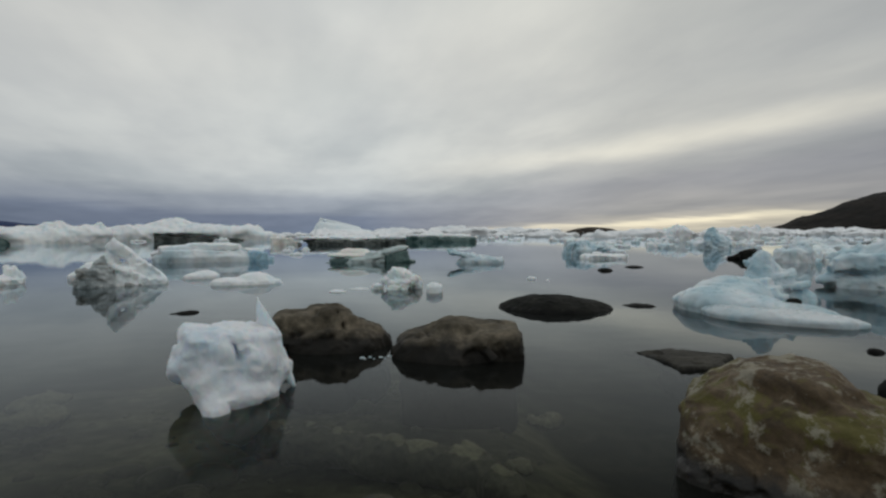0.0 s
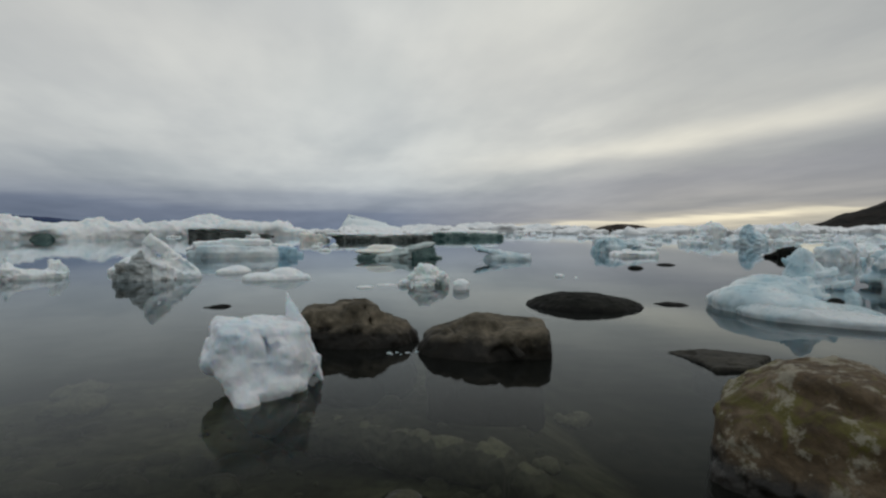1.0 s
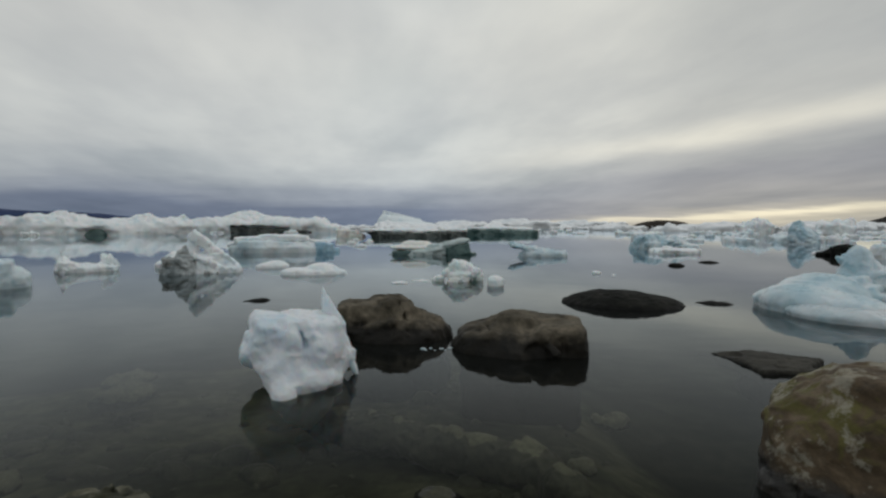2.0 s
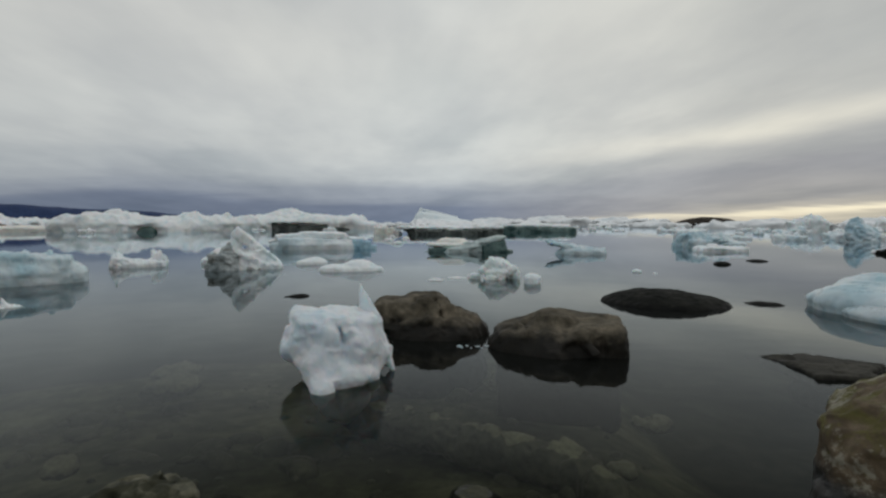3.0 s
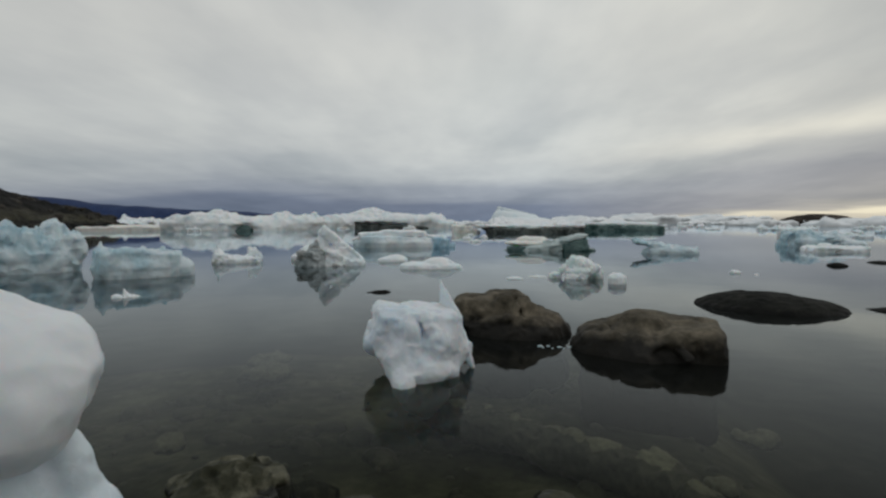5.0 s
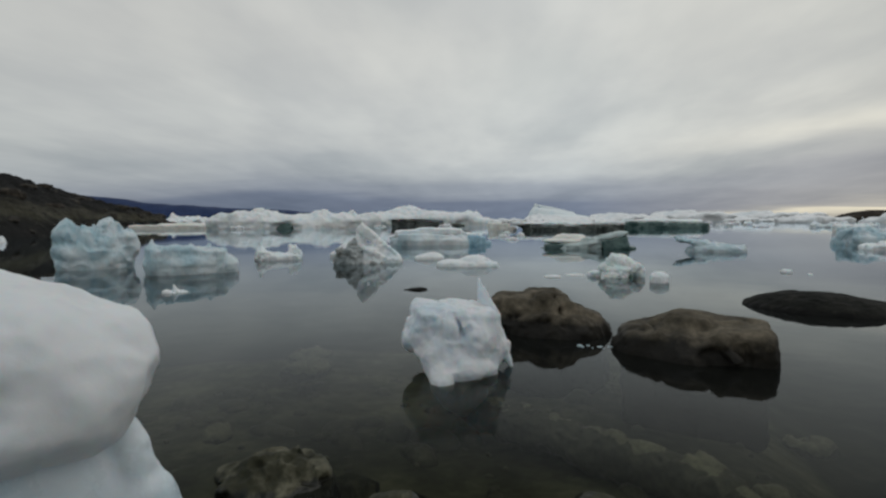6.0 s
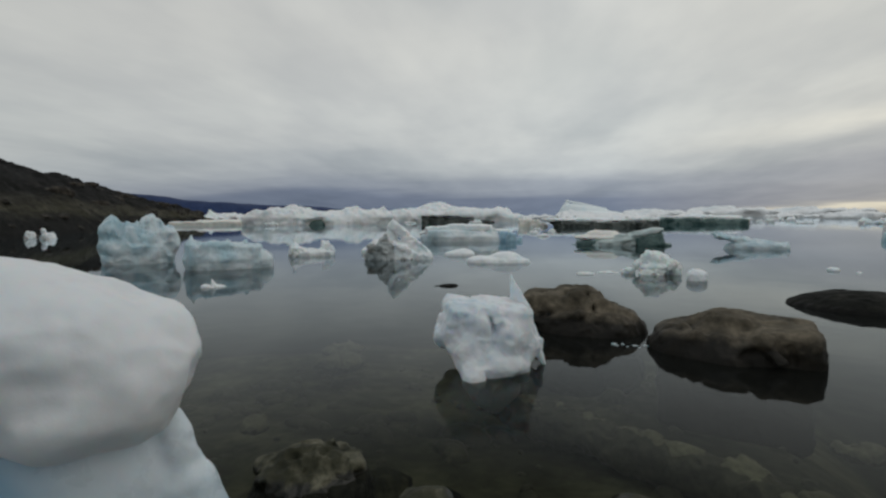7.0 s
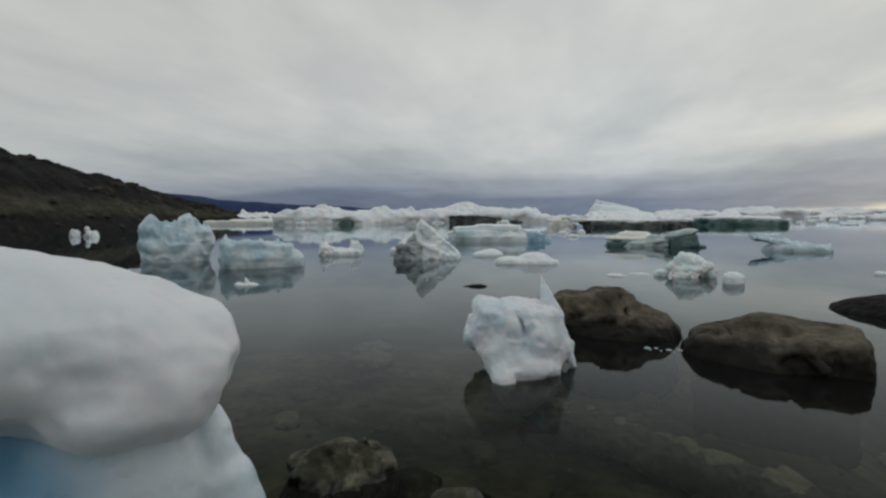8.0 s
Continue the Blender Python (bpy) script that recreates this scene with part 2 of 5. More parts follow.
ROCK_SHORE = make_rock("weathered_shore_rock", ((0.016, 0.015, 0.012), (0.034, 0.030, 0.024), (0.085, 0.075, 0.060)), 0.9, 0.05)
ROCK_CRAG = make_rock("rusty_crag_rock", ((0.014, 0.012, 0.010), (0.036, 0.030, 0.023), (0.095, 0.080, 0.062)), 0.9, -1.0)
ROCK_BED = make_rock("silty_bed_rock", ((0.29, 0.278, 0.225), (0.39, 0.374, 0.302), (0.50, 0.48, 0.39)), 0.6, -1.0)


def build_land(tones, size, lean=1.0):
    def build(nt):
        coarse, fine = grain(nt, 1.0 / size, 7, 0.62, squash=(1, 1, 2.4)), grain(nt, 9.0 / size, 6, 0.65)
        body = ramp(nt, coarse, [(0.36, tones[0]), (0.50, tones[1]), (0.64, tones[2])])
        body = blend_colour(nt, 0.8, body, ramp(nt, fine, [(0.32, 0.42), (0.62, 1.05)]), "MULTIPLY")
        bump = relief(nt, coarse, 0.8 * lean, 0.25 * size)
        bump = relief(nt, fine, 0.8 * lean, 0.06 * size, bump)
        return surface(nt, body, 0.9, bump, specular=0.2)
    return build


def build_headland(nt):
    """Dark wet rock along the shore, a belt of bleached grass, dark heath above it."""
    z = nt.nodes.new("ShaderNodeSeparateXYZ")
    nt.links.new(place_of(nt), z.inputs[0])
    coarse, fine = grain(nt, 0.22, 6, 0.6), grain(nt, 1.6, 6, 0.68)
    level = calc(nt, "ADD", z.outputs[2], calc(nt, "MULTIPLY", calc(nt, "SUBTRACT", coarse, 0.5), 2.4))
    body = ramp(nt, calc(nt, "DIVIDE", level, 8.0, True), [(0.13, (0.006, 0.006, 0.005)), (0.18, (0.026, 0.026, 0.018)), (0.26, (0.094, 0.089, 0.060)), (0.37, (0.060, 0.056, 0.039)), (0.47, (0.014, 0.014, 0.012)), (1.0, (0.007, 0.007, 0.007))])
    body = blend_colour(nt, ramp(nt, grain(nt, 0.6, 5, 0.7), [(0.58, 0.0), (0.66, 0.6)]), body, (0.075, 0.067, 0.054))
    strata = grain(nt, 0.45, 5, 0.65, squash=(0.35, 0.35, 3.0), warp=0.3)
    body = blend_colour(nt, 0.8, body, ramp(nt, strata, [(0.40, 0.30), (0.58, 1.05)]), "MULTIPLY")
    body = blend_colour(nt, 0.85, body, ramp(nt, fine, [(0.34, 0.30), (0.64, 1.1)]), "MULTIPLY")
    return surface(nt, body, 0.9, relief(nt, fine, 0.9, 0.35, relief(nt, coarse, 0.7, 1.0)), specular=0.2)


LAND_HEAD = material("mossy_headland", build_headland)
LAND_MOOR = material("dark_heath", build_land(((0.007, 0.007, 0.006), (0.013, 0.011, 0.010), (0.024, 0.020, 0.016)), 20.0))
LAND_BROWN = material("bare_brown_islet", build_land(((0.020, 0.016, 0.013), (0.040, 0.032, 0.026), (0.065, 0.052, 0.042)), 10.0))
# the blue haze of distance is put into the ridge's base colour
LAND_HAZE_BLUE = material("haze_tinted_mountain", build_land(((0.022, 0.043, 0.120), (0.027, 0.050, 0.135), (0.036, 0.061, 0.152)), 90.0, 0.2))


def build_water(nt):
    vec = place_of(nt)
    swell = relief(nt, grain(nt, 1.1, 2, 0.5, vec, (0.55, 1.0, 1.0)), 0.05, 0.05)
    ripple = relief(nt, grain(nt, 7.0, 3, 0.5, vec, (0.6, 1.0, 1.0)), 0.035, 0.01, swell)
    gloss = nt.nodes.new("ShaderNodeBsdfGlossy")
    gloss.inputs["Roughness"].default_value = 0.02
    gloss.inputs["Color"].default_value = (0.90, 0.96, 1.0, 1)
    nt.links.new(ripple, gloss.inputs["Normal"])
    through_water = nt.nodes.new("ShaderNodeBsdfTransparent")
    murk = grain(nt, 0.5, 4, 0.6, vec)
    nt.links.new(ramp(nt, murk, [(0.3, (0.375, 0.385, 0.33)), (0.7, (0.53, 0.54, 0.46))]), through_water.inputs["Color"])
    f = nt.nodes.new("ShaderNodeFresnel")
    f.inputs["IOR"].default_value = 1.20
    nt.links.new(ripple, f.inputs["Normal"])
    mix = nt.nodes.new("ShaderNodeMixShader")
    mirror = calc(nt, "SUBTRACT", calc(nt, "MULTIPLY", f.outputs[0], 1.2), 0.042, True)
    silt = nt.nodes.new("ShaderNodeBsdfDiffuse")       # fine glacial silt held in the water
    silt.inputs["Color"].default_value = (0.37, 0.39, 0.36, 1)
    body = nt.nodes.new("ShaderNodeMixShader")
    body.inputs[0].default_value = 0.022
    for k, v in ((1, through_water.outputs[0]), (2, silt.outputs[0])):
        nt.links.new(v, body.inputs[k])
    for k, v in enumerate((mirror, body.outputs[0], gloss.outputs[0])):
        nt.links.new(v, mix.inputs[k])
    return mix.outputs[0]


WATER = material("calm_fjord_water", build_water)


def build_bed(nt):
    vec = place_of(nt)
    coarse, fine = grain(nt, 1.3, 6, 0.62, vec, warp=0.15), grain(nt, 7.0, 6, 0.7, vec)
    body = ramp(nt, coarse, [(0.36, (0.084, 0.085, 0.068)), (0.50, (0.152, 0.152, 0.118)), (0.62, (0.27, 0.267, 0.206))])
    body = blend_colour(nt, 0.7, body, ramp(nt, fine, [(0.35, 0.5), (0.66, 1.1)]), "MULTIPLY")
    z = nt.nodes.new("ShaderNodeSeparateXYZ")
    nt.links.new(vec, z.inputs[0])
    depth_dark = ramp(nt, calc(nt, "MULTIPLY", z.outputs[2], -1.0), [(0.86, 0.0), (1.10, 0.8)])       # light lost in deeper water, painted as a darker bed
    body = blend_colour(nt, depth_dark, body, (0.016, 0.020, 0.018))
    return surface(nt, body, 0.9, relief(nt, fine, 0.6, 0.04), specular=0.2)


SEABED = material("silty_seabed", build_bed)


# ---- shaping ----
def lattice(ix, iy, iz, seed):
    h = (ix * 374761393 + iy * 668265263 + iz * 2147483647 + seed * 1274126177) & 0xFFFFFFFF
    h = ((h ^ (h >> 13)) * 1274126177) & 0xFFFFFFFF
    return ((h ^ (h >> 16)) & 0xFFFF) / 32767.5 - 1.0


def wave(x, y, z, seed):
    """Smooth noise from -1 to 1."""
    x0, y0, z0 = np.floor(x), np.floor(y), np.floor(z)
    fx, fy, fz = x - x0, y - y0, z - z0
    fx, fy, fz = (f * f * f * (f * (f * 6 - 15) + 10) for f in (fx, fy, fz))
    x0, y0, z0 = x0.astype(np.int64), y0.astype(np.int64), z0.astype(np.int64)
    total = 0.0
    for cx in (0, 1):
        wx = fx if cx else 1 - fx
        for cy in (0, 1):
            wy = wx * (fy if cy else 1 - fy)
            for cz in (0, 1):
                total = total + wy * (fz if cz else 1 - fz) * lattice(x0 + cx, y0 + cy, z0 + cz, seed)
    return total


def turbulence(x, y, z, seed, octaves=3, fall=0.5):
    total, gain = 0.0, 1.0
    for k in range(octaves):
        total = total + gain * wave(x * 2.03 ** k + 5.3 * k, y * 2.03 ** k, z * 2.03 ** k - 3.1 * k, seed + k)
        gain *= fall
    return total


def blunt_min(a, b, k):
    h = np.clip(0.5 + 0.5 * (b - a) / k, 0, 1)
    return b + (a - b) * h - k * h * (1 - h)


def lump(kind, size, x, y, z):
    """Distance to one primitive. kind e: ellipsoid, b: rounded block (centre, half sizes, roll, yaw); k: tapered finger (two ends, two radii)."""
    if kind[-1] == "k":
        a, b, r0, r1 = np.array(size[:3]), np.array(size[3:6]), size[6], size[7]
        ab = b - a
        t = np.clip(((x - a[0]) * ab[0] + (y - a[1]) * ab[1] + (z - a[2]) * ab[2]) / (ab @ ab), 0, 1)
        return np.sqrt((x - a[0] - t * ab[0]) ** 2 + (y - a[1] - t * ab[1]) ** 2 + (z - a[2] - t * ab[2]) ** 2) - (r0 + (r1 - r0) * t)
    cx, cy, cz, rx, ry, rz = size[:6]
    roll, yaw = (radians(v) for v in (tuple(size[6:]) + (0, 0))[:2])
    x, y, z = x - cx, y - cy, z - cz
    x, y = x * math.cos(yaw) + y * math.sin(yaw), y * math.cos(yaw) - x * math.sin(yaw)
    x, z = x * math.cos(roll) + z * math.sin(roll), z * math.cos(roll) - x * math.sin(roll)
    if kind[-1] == "e":
        k0 = np.sqrt((x / rx) ** 2 + (y / ry) ** 2 + (z / rz) ** 2)
        k1 = np.sqrt((x / rx ** 2) ** 2 + (y / ry ** 2) ** 2 + (z / rz ** 2) ** 2) + 1e-9
        return k0 * (k0 - 1) / k1
    r = 0.35 * min(rx, ry, rz)
    qx, qy, qz = np.abs(x) - rx + r, np.abs(y) - ry + r, np.abs(z) - rz + r
    return np.sqrt(np.maximum(qx, 0) ** 2 + np.maximum(qy, 0) ** 2 + np.maximum(qz, 0) ** 2) + np.minimum(np.maximum(qx, np.maximum(qy, qz)), 0) - r


def reach_of(lumps):
    lo, hi = np.full(3, 1e9), np.full(3, -1e9)
    for kind, *s in lumps:
        if kind[0] == "-":
            continue
        if kind == "k":
            for c, r in ((s[:3], s[6]), (s[3:6], s[7])):
                lo, hi = np.minimum(lo, np.array(c) - r), np.maximum(hi, np.array(c) + r)
        else:
            roll, yaw = (radians(v) for v in (tuple(s[6:]) + (0, 0))[:2])
            ex = abs(s[3] * math.cos(roll)) + abs(s[5] * math.sin(roll))
            ez = abs(s[5] * math.cos(roll)) + abs(s[3] * math.sin(roll))
            e = np.array([abs(ex * math.cos(yaw)) + abs(s[4] * math.sin(yaw)), abs(s[4] * math.cos(yaw)) + abs(ex * math.sin(yaw)), ez])
            lo, hi = np.minimum(lo, np.array(s[:3]) - e), np.maximum(hi, np.array(s[:3]) + e)
    return lo, hi


def carve(name, lumps, step, soft, swell, cups, seed, keel, facets=0, facet_cut=0.86, plinth=0.0, jag=(0.0, 1.0)):
    """A mesh round blended lumps. swell: (height, size) of broad unevenness; cups: (depth, size) of melt hollows; keel: lowest z kept.
    plinth: height below which the sides run down steeply, as ice does that the water has cut.
    jag: (height, size) of the teeth along the upper edges."""
    lo, hi = reach_of(lumps)
    pad = swell[0] + cups[0] + 2.5 * step
    lo, hi = lo - pad, hi + pad + np.array([0, 0, 0.7 * jag[0]])
    lo[2] = max(lo[2], keel - 2 * step)
    n = np.ceil((hi - lo) / step).astype(int) + 1
    gx, gy, gz = np.meshgrid(*(lo[k] + step * np.arange(n[k]) for k in range(3)), indexing="ij")
    field = None
    low = np.where(gz < plinth, plinth - 0.25 * (plinth - gz), gz) if plinth else gz
    for kind, *s in lumps:
        d = lump(kind, s, gx, gy, low)
        if kind[0] == "-":
            field = -blunt_min(-field, d, 0.4 * soft)
        else:
            field = d if field is None else blunt_min(field, d, soft)
    if facets:
        rng = np.random.RandomState(seed)
        mid, half = (lo + hi) / 2, (hi - lo) / 2 - pad
        for k in range(facets):
            v = rng.normal(size=3)
            v[2] = abs(v[2]) * 0.8
            v /= np.linalg.norm(v)
            cut = (facet_cut + 0.10 * rng.rand()) * np.linalg.norm(half * v)
            field = -blunt_min(-field, -((gx - mid[0]) * v[0] + (gy - mid[1]) * v[1] + (gz - mid[2]) * v[2] - cut), 0.5 * soft)
    near = np.abs(field) < 2.2 * (swell[0] + cups[0] + jag[0]) + 2 * step      # the unevenness matters at the surface alone
    x, y, z, d = gx[near], gy[near], gz[near], field[near]
    if swell[0]:
        d = d + swell[0] * turbulence(x / swell[1], y / swell[1], z / swell[1], seed, 4)
    if cups[0]:
        d = d + cups[0] * (2.2 * np.abs(turbulence(x / cups[1] + 9.1, y / cups[1], z / cups[1], seed + 17, 2)) - 0.7)
    if jag[0]:
        rise = np.clip(z / (0.6 * hi[2]), 0, 1) ** 2
        d = d - jag[0] * rise * (turbulence(x / jag[1], y / jag[1] + 4.4, z / (3.5 * jag[1]), seed + 31, 3) - 0.15)
    field[near] = d
    field = np.maximum(field, keel - gz)
    return skin(name, field, lo, step)


def skin(name, field, lo, step):
    """The surface where field is zero, as a mesh of quads (one vertex in each cell that it crosses)."""
    inside = field < 0
    corners = [(a, b, c) for a in (0, 1) for b in (0, 1) for c in (0, 1)]
    n = np.array(field.shape) - 1
    count = sum(inside[a:a + n[0], b:b + n[1], c:c + n[2]].astype(np.int8) for a, b, c in corners)
    mask = (count > 0) & (count < 8)
    cells = np.argwhere(mask)
    spot, hits = np.zeros((len(cells), 3)), np.zeros(len(cells))
    for a in corners:
        for axis in range(3):
            if a[axis]:
                continue
            b = list(a)
            b[axis] = 1
            va = field[cells[:, 0] + a[0], cells[:, 1] + a[1], cells[:, 2] + a[2]]
            vb = field[cells[:, 0] + b[0], cells[:, 1] + b[1], cells[:, 2] + b[2]]
            cross = (va < 0) != (vb < 0)
            t = np.where(cross, va / np.where(va == vb, 1, va - vb), 0)
            at = np.tile(np.array(a, float), (len(cells), 1))
            at[:, axis] += t
            spot += at * cross[:, None]
            hits += cross
    verts = lo + step * (cells + spot / hits[:, None])
    ids = np.full(mask.shape, -1, np.int64)
    ids[mask] = np.arange(len(cells))
    faces = []
    for axis in range(3):
        u, v = (axis + 1) % 3, (axis + 2) % 3
        i0 = [slice(1, -1)] * 3
        i1 = [slice(1, -1)] * 3
        i0[axis], i1[axis] = slice(0, -1), slice(1, None)
        s0, s1 = inside[tuple(i0)], inside[tuple(i1)]
        base = np.argwhere(s0 != s1)
        flip = s0[s0 != s1]
        base[:, u] += 1
        base[:, v] += 1
        quad = []
        for du, dv in ((-1, -1), (0, -1), (0, 0), (-1, 0)):
            c = base.copy()
            c[:, u] += du
            c[:, v] += dv
            quad.append(ids[c[:, 0], c[:, 1], c[:, 2]])
        quad = np.stack(quad, 1)
        quad[~flip] = quad[~flip][:, ::-1]
        faces.append(quad)
    faces = np.concatenate(faces)
    me = bpy.data.meshes.new(name)
    me.from_pydata(verts.tolist(), [], faces.tolist())
    me.polygons.foreach_set("use_smooth", np.ones(len(faces), bool))
    return me


def thing(name, label, category, x, y, turn, parts, z=0.0, group="", kind=""):
    """One thing that floats or rests at x, y. parts: rows of (name, material, settings for carve, lumps, label)."""
    if len(parts) == 1:
        _, mat, sets, lumps, _ = parts[0]
        ob = new(name, carve(name, lumps, **sets))
        ob.data.materials.append(mat)
    else:
        ob = new(name)
        for part_name, mat, sets, lumps, part_label in parts:
            p = new(part_name, carve(part_name, lumps, **sets))
            p.data.materials.append(mat)
            p.parent = ob
            tagged(p, part_label)
    ob.matrix_world = pose(x, y, z, 0, 0, turn)
    return tagged(ob, label, category, group, kind)


# ---- water and bed ----
def sheet(name, half, cuts, height_of):
    bm = bmesh.new()
    bmesh.ops.create_grid(bm, x_segments=cuts, y_segments=cuts, size=half)
    for v in bm.verts:
        v.co.z = height_of(v.co.x, v.co.y)
    for f in bm.faces:
        f.smooth = True
    me = bpy.data.meshes.new(name)
    bm.to_mesh(me)
    bm.free()
    return new(name, me)


water = sheet("water", 4500, 120, lambda x, y: 0.0)
water.data.materials.append(WATER)
tagged(water, "calm dark fjord water mirroring an overcast sky", "water", kind="structure")


def bed_depth(x, y):
    d = -0.42 - 0.09 * max(0.0, math.hypot(x, y) - 2.5)
    d += 0.10 * noise.noise((x * 0.7, y * 0.7, 1.7)) + 0.04 * noise.noise((x * 2.3, y * 2.3, 4.1))
    d -= 0.45 * min(1.0, max(0.0, (x - 0.55) / 0.9))       # the bed falls away to one side
    return max(d, -6.0)


ground = sheet("ground", 60, 240, bed_depth)
ground.data.materials.append(SEABED)
tagged(ground, "silty grey-brown bed under shallow water", "seabed", kind="structure")
deep = sheet("ground_deep", 4500, 1, lambda x, y: -6.5)
deep.data.materials.append(SEABED)
tagged(deep, "dark bed of the deeper fjord", "seabed", kind="structure")


def bed_stones(count, seed):
    """Loose stones strewn over the shallow bed, too many to count."""
    rng = random.Random(seed)
    verts, faces = [], []
    for _ in range(count):
        az, d = radians(rng.uniform(-48, 78)), rng.uniform(1.5, 6.5)
        x, y, r = -d * math.sin(az), d * math.cos(az), 0.025 + 0.11 * rng.random() ** 3
        if x > 0.8:
            continue
        z, turn, k = bed_depth(x, y) + 0.15 * r, rng.uniform(0, 6.3), len(verts)
        long, wide, tall = r * rng.uniform(1.0, 1.8), r * rng.uniform(0.7, 1.0), r * rng.uniform(0.4, 0.8)
        for ring, lift in ((1.0, -0.5), (0.95, 0.25), (0.55, 0.85)):
            for i in range(7):
                a, w = 6.2832 * i / 7, ring * rng.uniform(0.85, 1.15)
                u, v = long * w * math.cos(a), wide * w * math.sin(a)
                verts.append((x + u * math.cos(turn) - v * math.sin(turn), y + u * math.sin(turn) + v * math.cos(turn), z + tall * (lift + rng.uniform(-0.1, 0.1))))
        verts.append((x, y, z + tall))
        for ring in (0, 7):
            faces += [(k + ring + i, k + ring + (i + 1) % 7, k + ring + 7 + (i + 1) % 7, k + ring + 7 + i) for i in range(7)]
        faces += [(k + 14 + i, k + 14 + (i + 1) % 7, k + 21) for i in range(7)]
    me = bpy.data.meshes.new("bed_stones")
    me.from_pydata(verts, [], faces)
    me.polygons.foreach_set("use_smooth", np.ones(len(faces), bool))
    me.materials.append(ROCK_BED)
    return tagged(new("bed_stones", me), "pale loose stones strewn over the shallow bed", "stones", kind="stuff")


bed_stones(420, 12)

# ---- land ----
def land(name, mat, label, category, near, far, cuts, height_of, kind=""):
    """Terrain between the lines near and far (each two points in plan, from left to right); height_of(u, v, x, y)."""
    nu, nv = cuts
    verts, faces = [], []
    for j in range(nv + 1):
        for i in range(nu + 1):
            u, v = i / nu, j / nv
            a = [near[0][k] + (near[1][k] - near[0][k]) * u for k in (0, 1)]
            b = [far[0][k] + (far[1][k] - far[0][k]) * u for k in (0, 1)]
            x, y = a[0] + (b[0] - a[0]) * v, a[1] + (b[1] - a[1]) * v
            verts.append((x, y, height_of(u, v, x, y)))
    for j in range(nv):
        for i in range(nu):
            k = j * (nu + 1) + i
            faces.append((k, k + 1, k + nu + 2, k + nu + 1))
    me = bpy.data.meshes.new(name)
    me.from_pydata(verts, [], faces)
    me.polygons.foreach_set("use_smooth", np.ones(len(faces), bool))
    ob = new(name, me)
    me.materials.append(mat)
    return tagged(ob, label, category, kind=kind)


def around(az, dist):
    """A place in plan, az degrees to the left of the first view."""
    return (-dist * math.sin(radians(az)), dist * math.cos(radians(az)))


def rough_ground(x, y, size, seed, octaves=4):
    return sum(0.5 ** k * noise.noise((x / size * 2 ** k, y / size * 2 ** k, seed + 3.7 * k)) for k in range(octaves))


def headland(u, v, x, y):
    rise = 1 - (1 - v) ** 1.6
    crest = 11.0 * (1 - u) ** 1.05 + 1.8
    fade = min(1.0, (1 - u) * 9)
    terrace = 2.2 * (1 - math.exp(-v * 9)) * (1 - 0.6 * u)
    z = -0.5 + (terrace + rise * crest) * fade
    z += 0.28 * math.sin(3.1 * z + 2.5 * rough_ground(x, y, 12, 8.8, 2)) * min(1, v * 10) * fade      # ledges
    return z + (1.1 * rough_ground(x, y, 10, 2.2, 5) + 0.6 * abs(rough_ground(x, y, 3.0, 6.1, 4))) * min(1, v * 14 + 0.15) * fade


head = land("headland", LAND_HEAD, "brown mossy rock headland sloping down to the water", "headland",
     (around(88, 22), around(53.6, 160)), (around(84, 100), around(52.0, 185)), (360, 90), headland)


def ridge(peak, seed, size, form):
    def height_of(u, v, x, y):
        return -2 + math.sin(math.pi * min(1, v)) ** 0.8 * (peak * form(u) + 2) + peak * 0.10 * rough_ground(x, y, size, seed, 5) * math.sin(math.pi * v)
    return height_of


def hill_form(u):
    return max(0.0, 0.20 * min(1, u * 7) + 0.85 * max(0.0, u - 0.06) ** 0.9)


land("dark_hill", LAND_MOOR, "dark heath-covered hill beyond the drift ice", "hill",
     (around(-31.5, 560), around(-62, 480)), (around(-31.5, 680), around(-62, 800)), (160, 30), ridge(73, 4.4, 60, hill_form))
land("islet", LAND_BROWN, "low dark brown islet on the horizon", "islet",
     (around(-13.6, 690), around(-21.6, 690)), (around(-13.6, 740), around(-21.6, 740)), (90, 16),
     ridge(10.8, 9.1, 18, lambda u: max(0.0, math.sin(math.pi * min(1.0, u * 1.15)) ** 0.7 * (1.0 - 0.55 * u) * 1.1 + 0.12 * math.sin(math.pi * u))))


def range_form(u):
    return 0.12 + 0.88 * max(0.0, 1 - u) ** 0.8


land("hazy_mountain", LAND_HAZE_BLUE, "long mountain ridge tinted with painted blue haze under the far cloud", "mountain",
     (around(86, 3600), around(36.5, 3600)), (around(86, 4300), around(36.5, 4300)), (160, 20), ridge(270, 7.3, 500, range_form))

